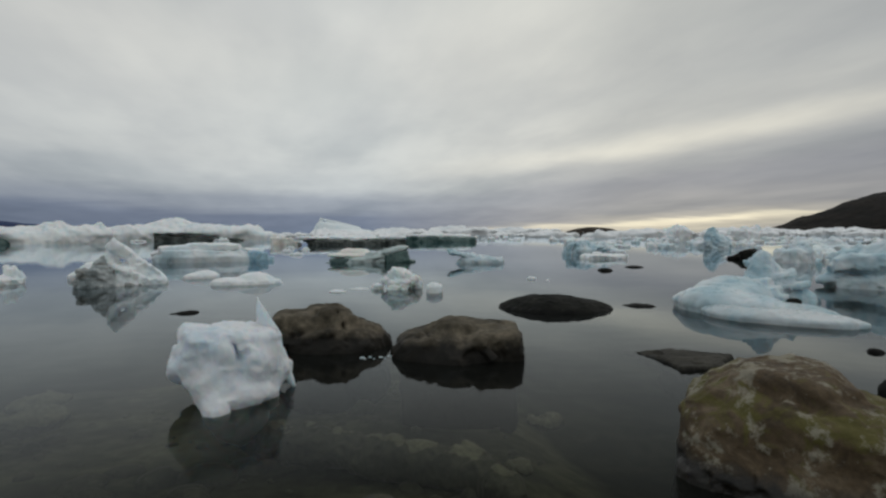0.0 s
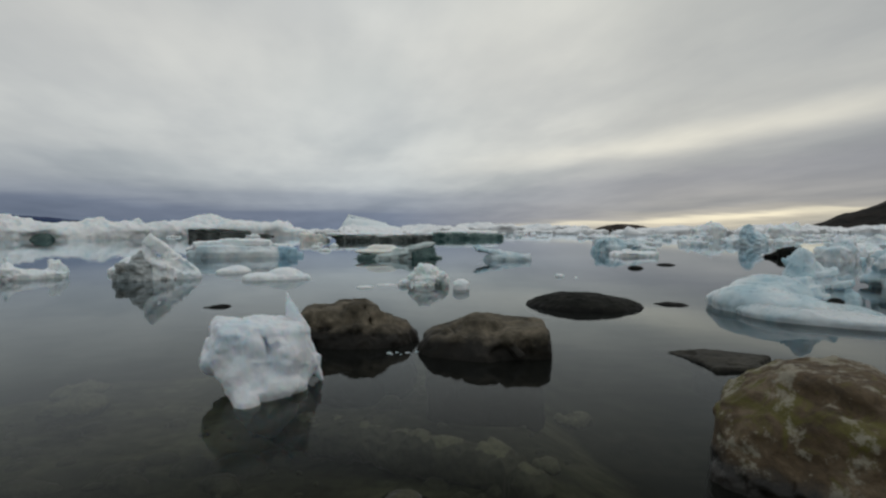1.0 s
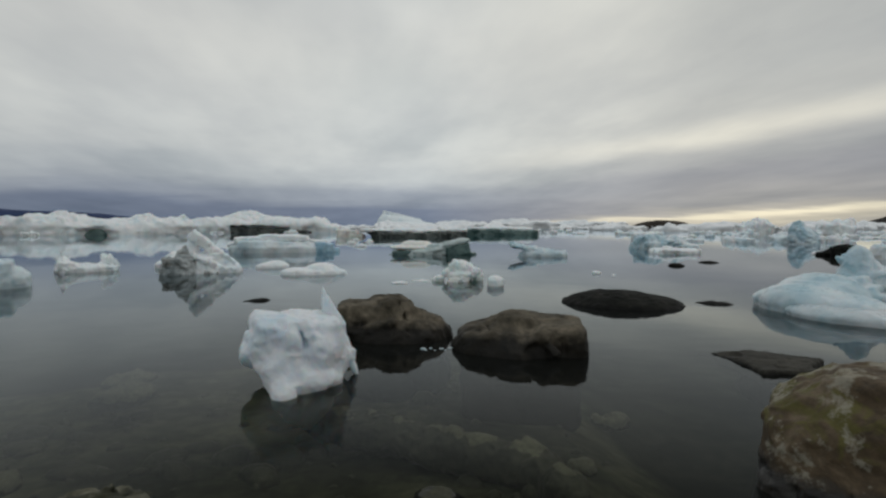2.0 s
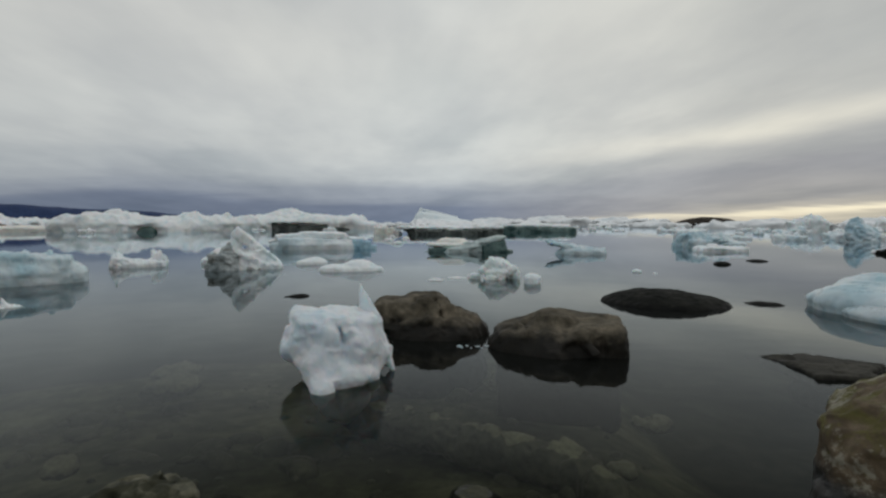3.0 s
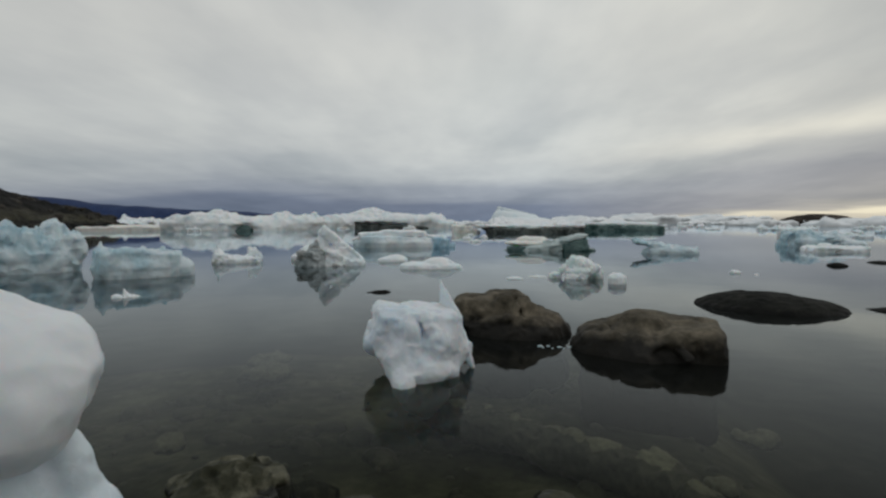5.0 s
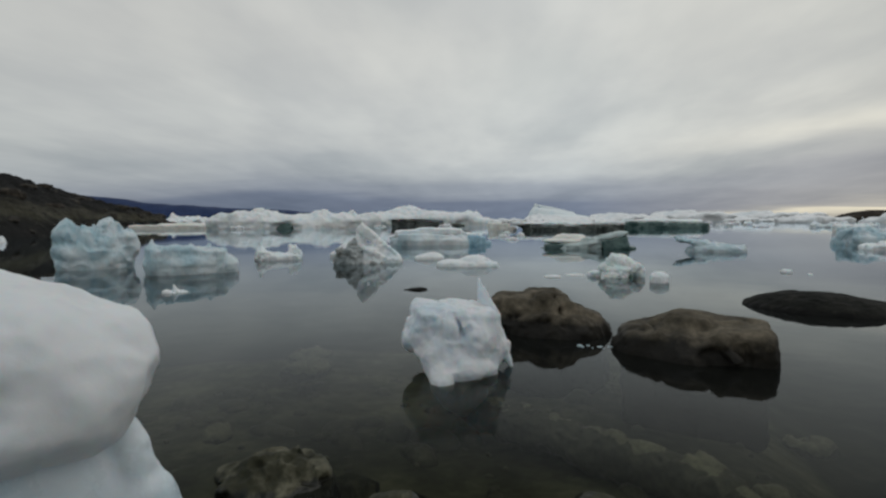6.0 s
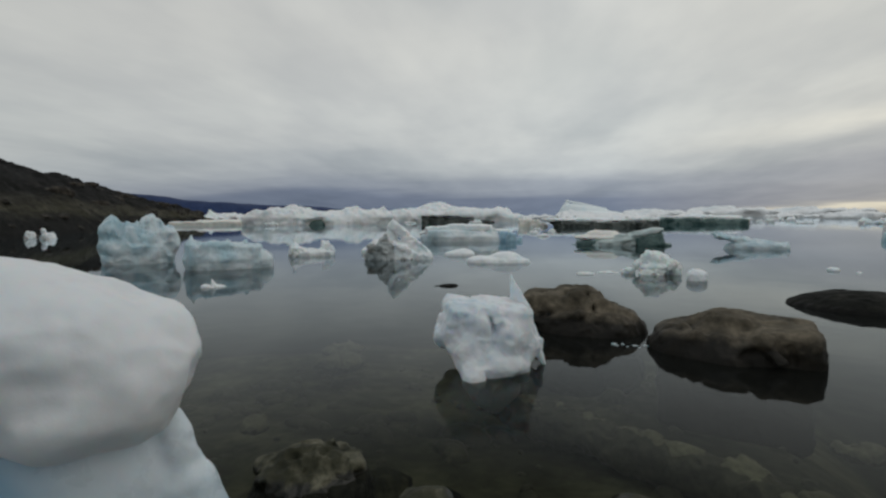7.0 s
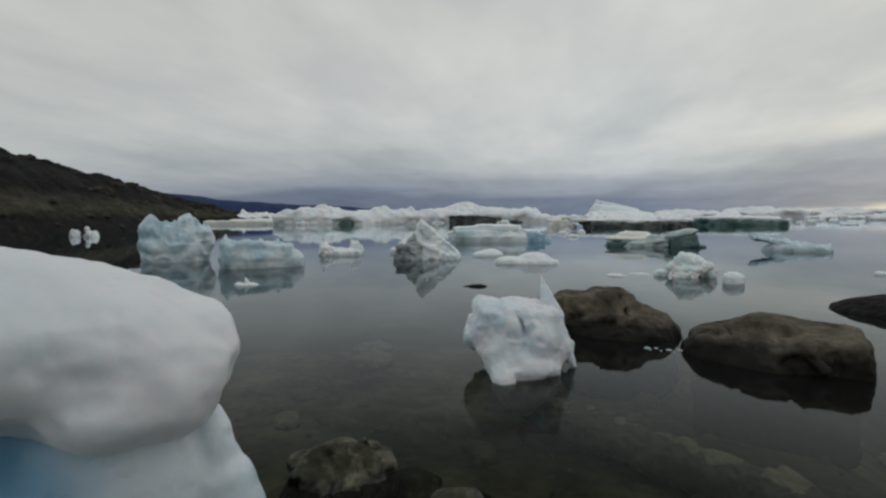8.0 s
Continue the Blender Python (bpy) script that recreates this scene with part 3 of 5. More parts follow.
# ---- boulders and stones by the shore ----
thing("ice_block", "lumpy white ice block with a thin spike, stranded in shallow water", "ice block", -1.596, 3.678, 23.5, [
    ("body", ICE_NEAR, dict(step=0.0095, soft=0.045, swell=(0.016, 0.17), cups=(0.009, 0.11), seed=9484, keel=-0.40, jag=(0.013, 0.075)), [
        ("b", 0.0, 0.06, 0.31, 0.33, 0.28, 0.195, -3, 6),
        ("e", -0.22, 0.02, 0.29, 0.180, 0.24, 0.19),
        ("e", -0.265, 0.10, 0.43, 0.09, 0.14, 0.105),
        ("e", -0.13, 0.16, 0.43, 0.10, 0.15, 0.085),
        ("e", 0.04, -0.15, 0.06, 0.28, 0.20, 0.13),
        ("e", 0.02, 0.16, 0.45, 0.15, 0.15, 0.085, -6),
        ("e", 0.15, 0.14, 0.42, 0.10, 0.14, 0.085),
        ("e", -0.05, -0.06, 0.36, 0.20, 0.24, 0.15),
        ("e", 0.17, -0.02, 0.27, 0.19, 0.27, 0.19),
        ("e", 0.27, 0.04, 0.15, 0.155, 0.22, 0.155),
        ("e", -0.10, -0.14, 0.22, 0.18, 0.18, 0.16),
        ("e", -0.33, -0.03, 0.24, 0.085, 0.14, 0.10),
        ("k", -0.11, -0.15, 0.16, -0.10, -0.36, -0.01, 0.15, 0.085),
        ("k", 0.02, -0.18, 0.10, 0.03, -0.26, -0.06, 0.13, 0.08),
        ("k", 0.22, -0.06, 0.10, 0.25, -0.10, -0.02, 0.12, 0.09),
        ("e", 0.05, 0.05, -0.15, 0.22, 0.22, 0.25),
        ("k", 0.40, 0.10, 0.16, 0.455, 0.05, 0.00, 0.045, 0.022),
        ("-e", 0.045, -0.30, 0.37, 0.016, 0.14, 0.07, 14)], ""),
    ("spike", ICE_NEAR, dict(step=0.0075, soft=0.03, swell=(0.006, 0.10), cups=(0.003, 0.06), seed=281, keel=-0.30), [
        ("k", 0.275, 0.19, 0.42, 0.207, 0.20, 0.70, 0.085, 0.006),
        ("k", 0.32, 0.18, 0.38, 0.25, 0.20, 0.58, 0.065, 0.03),
        ("k", 0.30, 0.18, 0.42, 0.375, 0.14, 0.20, 0.06, 0.055)], "thin pointed spike of ice"),
])
thing("boulder", "rounded brown boulder with a cracked ridge, wet at the waterline", "boulder", -1.200, 5.480, 12.4, [
    ("body", ROCK_BROWN, dict(step=0.0135, soft=0.045, swell=(0.017, 0.24), cups=(0.016, 0.15), seed=8279, keel=-0.72, facets=6, facet_cut=0.98), [
        ("e", 0.0, -0.02, -0.08, 0.60, 0.54, 0.38),
        ("b", -0.38, 0.06, 0.06, 0.29, 0.36, 0.285, 0, -4),
        ("b", -0.42, 0.02, 0.15, 0.20, 0.24, 0.18, 3, 14),
        ("b", -0.07, 0.06, 0.20, 0.20, 0.26, 0.205, 0, 14),
        ("b", 0.22, 0.0, 0.06, 0.34, 0.30, 0.19, -30, 10),
        ("e", 0.30, -0.10, -0.02, 0.30, 0.40, 0.26),
        ("k", -0.06, -0.18, 0.33, 0.20, -0.24, 0.20, 0.055, 0.05),
        ("k", -0.30, -0.36, 0.12, -0.04, -0.42, 0.19, 0.07, 0.06),
        ("k", 0.10, -0.38, 0.16, 0.26, -0.34, 0.10, 0.06, 0.05),
        ("k", -0.52, -0.22, 0.10, -0.34, -0.36, 0.02, 0.08, 0.09),
        ("e", 0.0, 0.0, -0.45, 0.62, 0.52, 0.36),
        ("-b", 0.07, -0.30, 0.28, 0.007, 0.20, 0.12, 8, 14)], ""),
], group="boulders in the shallows")
thing("boulder", "broad brown boulder with a flat shoulder, wet at the waterline", "boulder", 0.134, 5.040, -1.5, [
    ("body", ROCK_BROWN, dict(step=0.0125, soft=0.05, swell=(0.013, 0.26), cups=(0.013, 0.16), seed=8292, keel=-0.68), [
        ("e", 0.0, 0, -0.07, 0.585, 0.54, 0.36),
        ("b", 0.36, -0.02, 0.01, 0.255, 0.40, 0.270, 0, 4),
        ("b", 0.44, -0.03, 0.10, 0.17, 0.30, 0.17, 0, -6),
        ("e", -0.02, 0.06, 0.11, 0.37, 0.36, 0.215),
        ("b", 0.0, 0.02, 0.17, 0.18, 0.24, 0.15, -6, -10),
        ("e", -0.38, -0.02, 0.0, 0.28, 0.42, 0.24),
        ("k", 0.10, -0.44, 0.12, 0.24, -0.42, 0.20, 0.06, 0.055),
        ("k", 0.24, -0.42, 0.20, 0.40, -0.34, 0.20, 0.055, 0.05),
        ("k", 0.26, -0.46, 0.16, 0.33, -0.50, 0.06, 0.05, 0.05),
        ("k", -0.46, -0.30, 0.08, -0.24, -0.36, 0.16, 0.07, 0.06),
        ("k", -0.34, -0.20, 0.21, -0.22, -0.32, 0.12, 0.045, 0.035),
        ("-b", -0.26, -0.30, 0.20, 0.010, 0.16, 0.09, -22, 20),
        ("-e", 0.16, -0.53, 0.10, 0.12, 0.07, 0.035, 22),
        ("-e", 0.42, -0.46, 0.10, 0.045, 0.08, 0.12, 8),
        ("b", 0.02, 0.0, -0.45, 0.56, 0.42, 0.30)], ""),
], group="boulders in the shallows")
thing("boulder", "large boulder stained with green algae and pale lichen", "boulder", 1.770, 2.455, -35.4, [
    ("body", ROCK_ALGAE, dict(step=0.0095, soft=0.06, swell=(0.020, 0.20), cups=(0.008, 0.09), seed=8311, keel=-0.5, facets=5, facet_cut=0.98), [
        ("b", 0.12, -0.03, -0.06, 0.59, 0.36, 0.45, 0, 3),
        ("b", -0.25, -0.02, 0.14, 0.26, 0.31, 0.29, -2, 6),
        ("b", -0.10, 0.04, 0.29, 0.27, 0.27, 0.235, 2, -8),
        ("b", 0.02, 0.05, 0.28, 0.20, 0.24, 0.21, -6, 10),
        ("b", 0.34, 0.02, 0.10, 0.34, 0.32, 0.27, -8, 4),
        ("e", -0.05, -0.34, -0.10, 0.46, 0.16, 0.30)], ""),
], group="boulders in the shallows")
thing("slab_rock", "low dark grey slab of rock sloping into the water", "rock", 2.190, 4.760, -25.0, [
    ("body", ROCK_SLAB, dict(step=0.0085, soft=0.03, swell=(0.006, 0.16), cups=(0.004, 0.08), seed=9683, keel=-0.30), [
        ("k", -0.42, 0.08, -0.012, -0.10, 0.06, 0.010, 0.016, 0.055),
        ("b", 0.08, 0.02, -0.02, 0.30, 0.24, 0.055, 2, -42),
        ("b", 0.20, -0.18, -0.01, 0.22, 0.24, 0.06, 2, -60),
        ("b", 0.24, 0.0, -0.02, 0.24, 0.26, 0.075, 3, -20),
        ("e", 0.2, -0.05, -0.2, 0.3, 0.3, 0.2)], ""),
], z=-0.018)
thing("flat_rock", "low dark rock covered in wet seaweed", "rock", 1.812, 8.008, -12.7, [
    ("body", ROCK_WEED, dict(step=0.0164, soft=0.0914, swell=(0.0137, 0.365), cups=(0.00914, 0.164), seed=9731, keel=-0.183), [
        ("e", 0, 0, -0.0365, 0.918, 0.64, 0.228),
        ("e", -0.0891, 0, -0.0183, 0.642, 0.475, 0.219)], ""),
])
thing("flat_rock", "long thin dark rock just above the water", "rock", 3.232, 8.166, -21.6, [
    ("body", ROCK_WEED, dict(step=0.00932, soft=0.0373, swell=(0.00932, 0.186), cups=(0, 0.00932), seed=9744, keel=-0.0559), [
        ("e", 0, 0, -0.028, 0.295, 0.13, 0.0652)], ""),
])
thing("flat_rock", "thin dark rock tip just above the water", "rock", -4.010, 7.600, 27.8, [
    ("body", ROCK_WEED, dict(step=0.00781, soft=0.0347, swell=(0.00868, 0.139), cups=(0, 0.00868), seed=9757, keel=-0.0521), [
        ("e", 0.0615, 0, -0.026, 0.184, 0.104, 0.0695),
        ("e", -0.0922, 0, -0.026, 0.138, 0.0695, 0.0434)], ""),
])
thing("boulder", "dark wet boulder half under water", "boulder", 3.225, 3.469, -42.9, [
    ("body", ROCK_WEED, dict(step=0.00795, soft=0.0397, swell=(0.0119, 0.119), cups=(0, 0.00397), seed=8370, keel=-0.0795), [
        ("e", 0, 0, 0.0397, 0.117, 0.143, 0.127)], ""),
], group="boulders in the shallows")
thing("flat_rock", "small dark rock just above the water", "rock", 4.321, 4.923, -41.3, [
    ("body", ROCK_WEED, dict(step=0.00507, soft=0.0225, swell=(0.00563, 0.0788), cups=(0, 0.00563), seed=9783, keel=-0.0338), [
        ("e", 0, 0, -0.00563, 0.0764, 0.0676, 0.0507)], ""),
])
thing("flat_rock", "small dark rock among the drift ice", "rock", 5.250, 16.017, -18.1, [
    ("body", ROCK_WEED, dict(step=0.0128, soft=0.0548, swell=(0.011, 0.183), cups=(0, 0.0183), seed=9796, keel=-0.0731), [
        ("e", 0, 0, 0, 0.243, 0.183, 0.0914)], ""),
])
thing("flat_rock", "small dark rock among the drift ice", "rock", 6.787, 17.580, -21.1, [
    ("body", ROCK_WEED, dict(step=0.014, soft=0.0602, swell=(0.012, 0.241), cups=(0, 0.0201), seed=9809, keel=-0.0802), [
        ("e", 0, 0, -0.0201, 0.337, 0.201, 0.0802)], ""),
])
thing("boulder", "dark wedge of rock among the drift ice", "boulder", 13.751, 22.549, -31.4, [
    ("body", ROCK_WEED, dict(step=0.0257, soft=0.12, swell=(0.04, 0.41), cups=(0.025, 0.23), seed=8422, keel=-0.154, facets=5), [
        ("k", -0.85, 0, -0.02, 0.30, 0, 0.12, 0.05, 0.36),
        ("b", 0.22, 0, 0.10, 0.42, 0.40, 0.30, 8, 8)], ""),
])
thing("shore_stone", "mossy stone with a pale ridge, its top just above the water", "stone", -1.655, 1.755, 43.0, [
    ("body", ROCK_MOSS, dict(step=0.0065, soft=0.03, swell=(0.014, 0.12), cups=(0.010, 0.07), seed=1570, keel=-0.45, facets=7, facet_cut=0.95), [
        ("e", 0.0, -0.02, -0.13, 0.30, 0.24, 0.18),
        ("b", -0.09, 0.05, -0.03, 0.15, 0.13, 0.105, 2, 12),
        ("b", 0.09, 0.06, -0.03, 0.15, 0.12, 0.10, -5, -6),
        ("k", -0.21, -0.06, 0.03, -0.12, 0.06, 0.085, 0.035, 0.03),
        ("k", -0.12, 0.06, 0.085, 0.10, 0.10, 0.07, 0.03, 0.032),
        ("k", 0.02, -0.10, 0.0, 0.09, 0.02, 0.05, 0.05, 0.04),
        ("e", 0.0, 0.0, -0.28, 0.28, 0.24, 0.18)], ""),
], group="stones by the shore")
thing("shore_stone", "pale stone just breaking the surface", "stone", -1.078, 1.835, 29.0, [
    ("body", ROCK_MOSS, dict(step=0.00552, soft=0.0276, swell=(0.0115, 0.0919), cups=(0, 0.0023), seed=1583, keel=-0.138, facets=6), [
        ("e", 0, 0, -0.00919, 0.156, 0.115, 0.0735)], ""),
], z=-0.035, group="stones by the shore")
thing("shore_stone", "pale stone just breaking the surface", "stone", -0.297, 2.187, 7.1, [
    ("body", ROCK_MOSS, dict(step=0.0052, soft=0.0284, swell=(0.00945, 0.0945), cups=(0, 0.00236), seed=1596, keel=-0.142, facets=6), [
        ("e", 0, 0, -0.0142, 0.135, 0.0945, 0.0662)], ""),
], z=-0.035, group="stones by the shore")

# ---- the large ice block close to the camera ----
thing("stranded_ice_block", "large smooth white ice block overhanging a pale blue base", "ice block", -1.955, 0.943, 64.9, [
    ("upper_mass", ICE_SHELF, dict(step=0.0128, soft=0.12, swell=(0.016, 0.22), cups=(0.006, 0.16), seed=994, keel=-0.373), [
        ("e", -0.33, 0.12, 0.79, 0.60, 0.43, 0.29, -8),
        ("e", 0.05, 0.02, 0.71, 0.29, 0.34, 0.24, -13),
        ("e", 0.255, 0.0, 0.70, 0.15, 0.19, 0.11, -10),
        ("e", 0.30, 0.03, 0.79, 0.075, 0.14, 0.06, -18),
        ("e", 0.00, -0.10, 0.575, 0.20, 0.24, 0.145, 8),
        ("e", 0.16, -0.06, 0.59, 0.14, 0.20, 0.13, 14),
        ("e", -0.36, -0.02, 0.81, 0.30, 0.34, 0.20)], "smooth white overhanging upper mass"),
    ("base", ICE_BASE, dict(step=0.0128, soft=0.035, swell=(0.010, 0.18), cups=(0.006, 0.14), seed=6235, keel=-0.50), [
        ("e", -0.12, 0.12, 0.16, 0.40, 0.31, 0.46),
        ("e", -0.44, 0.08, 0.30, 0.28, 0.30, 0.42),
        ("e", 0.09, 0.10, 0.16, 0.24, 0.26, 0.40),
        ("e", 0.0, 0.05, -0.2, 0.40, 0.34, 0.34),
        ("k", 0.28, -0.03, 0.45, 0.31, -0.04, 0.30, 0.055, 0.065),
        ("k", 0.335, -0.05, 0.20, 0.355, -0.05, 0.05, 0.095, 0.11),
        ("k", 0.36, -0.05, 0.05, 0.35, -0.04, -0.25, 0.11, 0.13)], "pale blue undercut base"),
])

# ---- drifting ice ----
thing("iceberg", "tilted tooth of white ice with a silty grey face", "iceberg", -7.844, 11.990, 33.2, [
    ("body", ICE_WHITE, dict(step=0.0187, soft=0.07, swell=(0.034, 0.30), cups=(0.022, 0.20), seed=8317, keel=-0.20, plinth=0.16, jag=(0.03, 0.11)), [
        ("b", 0.36, 0.10, 0.54, 0.74, 0.22, 0.13, -41),
        ("k", -0.17, 0.08, 0.50, -0.17, 0.08, 1.02, 0.20, 0.05),
        ("e", 0.10, 0.10, 0.20, 0.62, 0.34, 0.36),
        ("e", 0.66, 0.02, 0.09, 0.32, 0.26, 0.14),
        ("k", -0.05, -0.16, 0.42, 0.50, -0.20, 0.14, 0.12, 0.10)], ""),
    ("silty_face", ICE_DIRTY, dict(step=0.0172, soft=0.07, swell=(0.04, 0.23), cups=(0.026, 0.16), seed=2747, keel=-0.20, plinth=0.16, jag=(0.03, 0.10)), [
        ("b", -0.46, -0.04, 0.20, 0.36, 0.30, 0.22, 6, 12),
        ("k", -0.40, -0.04, 0.35, -0.36, 0.0, 0.66, 0.20, 0.08),
        ("e", -0.72, -0.06, 0.10, 0.20, 0.24, 0.18),
        ("e", 0.94, -0.06, 0.04, 0.13, 0.18, 0.09),
        ("e", 0.1, -0.20, 0.02, 0.70, 0.20, 0.10)], "silty grey ice face"),
], group="drifting ice")
thing("iceberg", "low rounded white ice hump", "iceberg", -9.760, 13.760, 35.5, [
    ("body", ICE_WHITE, dict(step=0.0199, soft=0.10, swell=(0.025, 0.28), cups=(0.014, 0.19), seed=8330, keel=-0.199, plinth=0.1), [
        ("e", 0.10, 0, 0.22, 0.42, 0.34, 0.26),
        ("e", -0.22, 0, 0.14, 0.34, 0.28, 0.14, 12)], ""),
], group="drifting ice")
thing("iceberg", "low white floe with two upturned horns", "iceberg", -11.164, 12.104, 42.7, [
    ("body", ICE_WHITE, dict(step=0.0155, soft=0.06, swell=(0.022, 0.22), cups=(0.014, 0.15), seed=8343, keel=-0.15, plinth=0.09, jag=(0.03, 0.085)), [
        ("e", 0.0, 0, 0.10, 0.72, 0.36, 0.125),
        ("b", -0.30, 0, 0.16, 0.36, 0.24, 0.10, -6, 8),
        ("e", -0.52, 0, 0.22, 0.15, 0.20, 0.20),
        ("k", -0.52, 0, 0.32, -0.535, 0, 0.50, 0.085, 0.035),
        ("k", 0.38, 0, 0.22, 0.37, 0, 0.42, 0.12, 0.055),
        ("k", 0.46, 0, 0.30, 0.64, 0, 0.16, 0.12, 0.08)], ""),
], group="drifting ice")
thing("iceberg", "pale blue ice block with a jagged top edge", "iceberg", -10.264, 8.198, 51.4, [
    ("body", ICE_MELT, dict(step=0.018, soft=0.11, swell=(0.024, 0.36), cups=(0.010, 0.24), seed=8356, keel=-0.175, plinth=0.16, jag=(0.026, 0.10)), [
        ("e", 0.02, 0, 0.24, 0.98, 0.56, 0.27),
        ("b", -0.52, 0, 0.36, 0.36, 0.42, 0.27, -4, 10),
        ("b", 0.16, 0, 0.36, 0.62, 0.44, 0.24, -4, -6),
        ("k", -0.76, 0.0, 0.55, -0.755, 0, 0.78, 0.08, 0.03),
        ("k", 0.02, 0, 0.58, 0.03, 0, 0.70, 0.06, 0.03),
        ("k", 0.38, 0, 0.52, 0.42, 0, 0.65, 0.06, 0.03),
        ("e", 0.80, 0, 0.18, 0.28, 0.36, 0.20),
        ("-e", -0.58, -0.42, 0.62, 0.07, 0.20, 0.035, 20)], ""),
], group="drifting ice")
thing("iceberg", "tall knobbly blue-white ice block", "iceberg", -13.758, 8.158, 59.3, [
    ("body", ICE_MELT, dict(step=0.0225, soft=0.11, swell=(0.035, 0.42), cups=(0.026, 0.34), seed=8369, keel=-0.201, plinth=0.26, jag=(0.04, 0.12)), [
        ("e", 0.02, 0, 0.34, 0.88, 0.68, 0.44),
        ("e", -0.60, 0, 0.86, 0.31, 0.42, 0.38),
        ("e", -0.66, -0.05, 0.48, 0.27, 0.42, 0.32),
        ("e", -0.14, -0.06, 0.76, 0.34, 0.46, 0.36),
        ("e", 0.30, 0, 0.92, 0.32, 0.42, 0.38),
        ("e", 0.24, -0.22, 0.60, 0.30, 0.36, 0.28),
        ("e", 0.66, 0, 0.72, 0.28, 0.40, 0.32),
        ("e", 0.84, -0.04, 0.52, 0.19, 0.32, 0.24),
        ("k", 0.30, 0, 1.15, 0.32, 0, 1.29, 0.13, 0.05),
        ("k", -0.62, 0, 1.12, -0.60, 0, 1.24, 0.12, 0.05)], ""),
], group="drifting ice")
thing("ice_floe", "tiny flat floe with a small spike", "ice floe", -7.589, 5.818, 52.5, [
    ("body", ICE_WHITE, dict(step=0.00702, soft=0.0301, swell=(0.00642, 0.0802), cups=(0, 0.01), seed=9089, keel=-0.0301, plinth=0.0391), [
        ("e", 0, 0, 0, 0.252, 0.1, 0.0401),
        ("k", -0.0187, 0, 0.0201, -0.056, 0, 0.13, 0.0501, 0.015),
        ("e", -0.168, 0, 0.01, 0.084, 0.0602, 0.0501)], ""),
], group="drifting ice")
thing("ice_floe", "small rounded ice chunk near the shore", "ice floe", -38.640, 15.960, 67.6, [
    ("body", ICE_WHITE, dict(step=0.0229, soft=0.115, swell=(0.0611, 0.267), cups=(0.0344, 0.191), seed=9102, keel=-0.115, plinth=0.137, jag=(0.0764, 0.115)), [
        ("e", 0, 0, 0.153, 0.276, 0.305, 0.305),
        ("e", -0.0613, 0, 0.267, 0.184, 0.229, 0.191)], ""),
], group="drifting ice")
thing("ice_floe", "small spiky ice chunk near the shore", "ice floe", -37.579, 16.482, 66.4, [
    ("body", ICE_WHITE, dict(step=0.0228, soft=0.114, swell=(0.0609, 0.266), cups=(0.0343, 0.19), seed=9115, keel=-0.114, plinth=0.183, jag=(0.114, 0.152)), [
        ("e", 0, 0, 0.114, 0.404, 0.343, 0.266),
        ("k", -0.155, 0, 0.19, -0.248, 0, 0.609, 0.152, 0.0571),
        ("k", 0.155, 0, 0.152, 0.279, 0, 0.457, 0.152, 0.0571)], ""),
], group="drifting ice")
thing("ice_floe", "flat white floe with a raised middle", "ice floe", -4.810, 12.214, 21.5, [
    ("body", ICE_WHITE, dict(step=0.0153, soft=0.0836, swell=(0.0134, 0.251), cups=(0.00753, 0.167), seed=9128, keel=-0.0697, plinth=0.0878), [
        ("e", 0, 0, 0.0279, 0.882, 0.362, 0.125),
        ("e", 0.13, 0, 0.125, 0.389, 0.251, 0.167),
        ("e", -0.454, 0, 0.0558, 0.363, 0.279, 0.112)], ""),
], group="drifting ice")
thing("ice_floe", "low white floe lying flat on the water", "ice floe", -6.804, 13.896, 26.1, [
    ("body", ICE_WHITE, dict(step=0.0143, soft=0.0793, swell=(0.0152, 0.222), cups=(0.00571, 0.159), seed=9141, keel=-0.0793, plinth=0.0666), [
        ("e", 0, 0, 0.0317, 0.485, 0.286, 0.143),
        ("e", 0.114, 0, 0.0952, 0.257, 0.19, 0.127)], ""),
], group="drifting ice")
thing("iceberg", "long flat white berg with a clear blue end", "iceberg", -10.570, 22.747, 24.9, [
    ("body", ICE_BLUE, dict(step=0.042, soft=0.16, swell=(0.05, 0.8), cups=(0.03, 0.5), seed=8447, keel=-0.3, plinth=0.2), [
        ("e", -0.9, 0, 0.22, 1.50, 0.95, 0.30),
        ("e", 0.5, 0.1, 0.22, 1.60, 0.95, 0.28),
        ("b", -0.3, 0.12, 0.34, 1.75, 0.85, 0.18, -1, 4),
        ("e", 1.4, -0.1, 0.12, 1.10, 0.70, 0.16)], ""),
    ("snow_cap", ICE_WHITE, dict(step=0.038, soft=0.14, swell=(0.05, 0.7), cups=(0.025, 0.45), seed=1470, keel=-0.3, plinth=0.2), [
        ("b", -1.20, 0.2, 0.62, 0.95, 0.75, 0.15, 5, 6),
        ("b", 0.10, 0.25, 0.66, 1.10, 0.80, 0.15, -1, -5),
        ("b", 1.20, 0.2, 0.54, 0.80, 0.70, 0.11, -7, 6),
        ("e", -2.0, 0.1, 0.46, 0.50, 0.55, 0.15, 12)], "snowy white cap"),
    ("blue_end", ICE_DEEP, dict(step=0.03, soft=0.10, swell=(0.04, 0.45), cups=(0.03, 0.3), seed=1274, keel=-0.3, plinth=0.16), [
        ("b", 1.86, -0.25, 0.24, 0.40, 0.60, 0.20, -6, 8),
        ("e", 2.30, -0.15, 0.08, 0.40, 0.50, 0.12)], "clear blue ice end"),
], group="drifting ice")
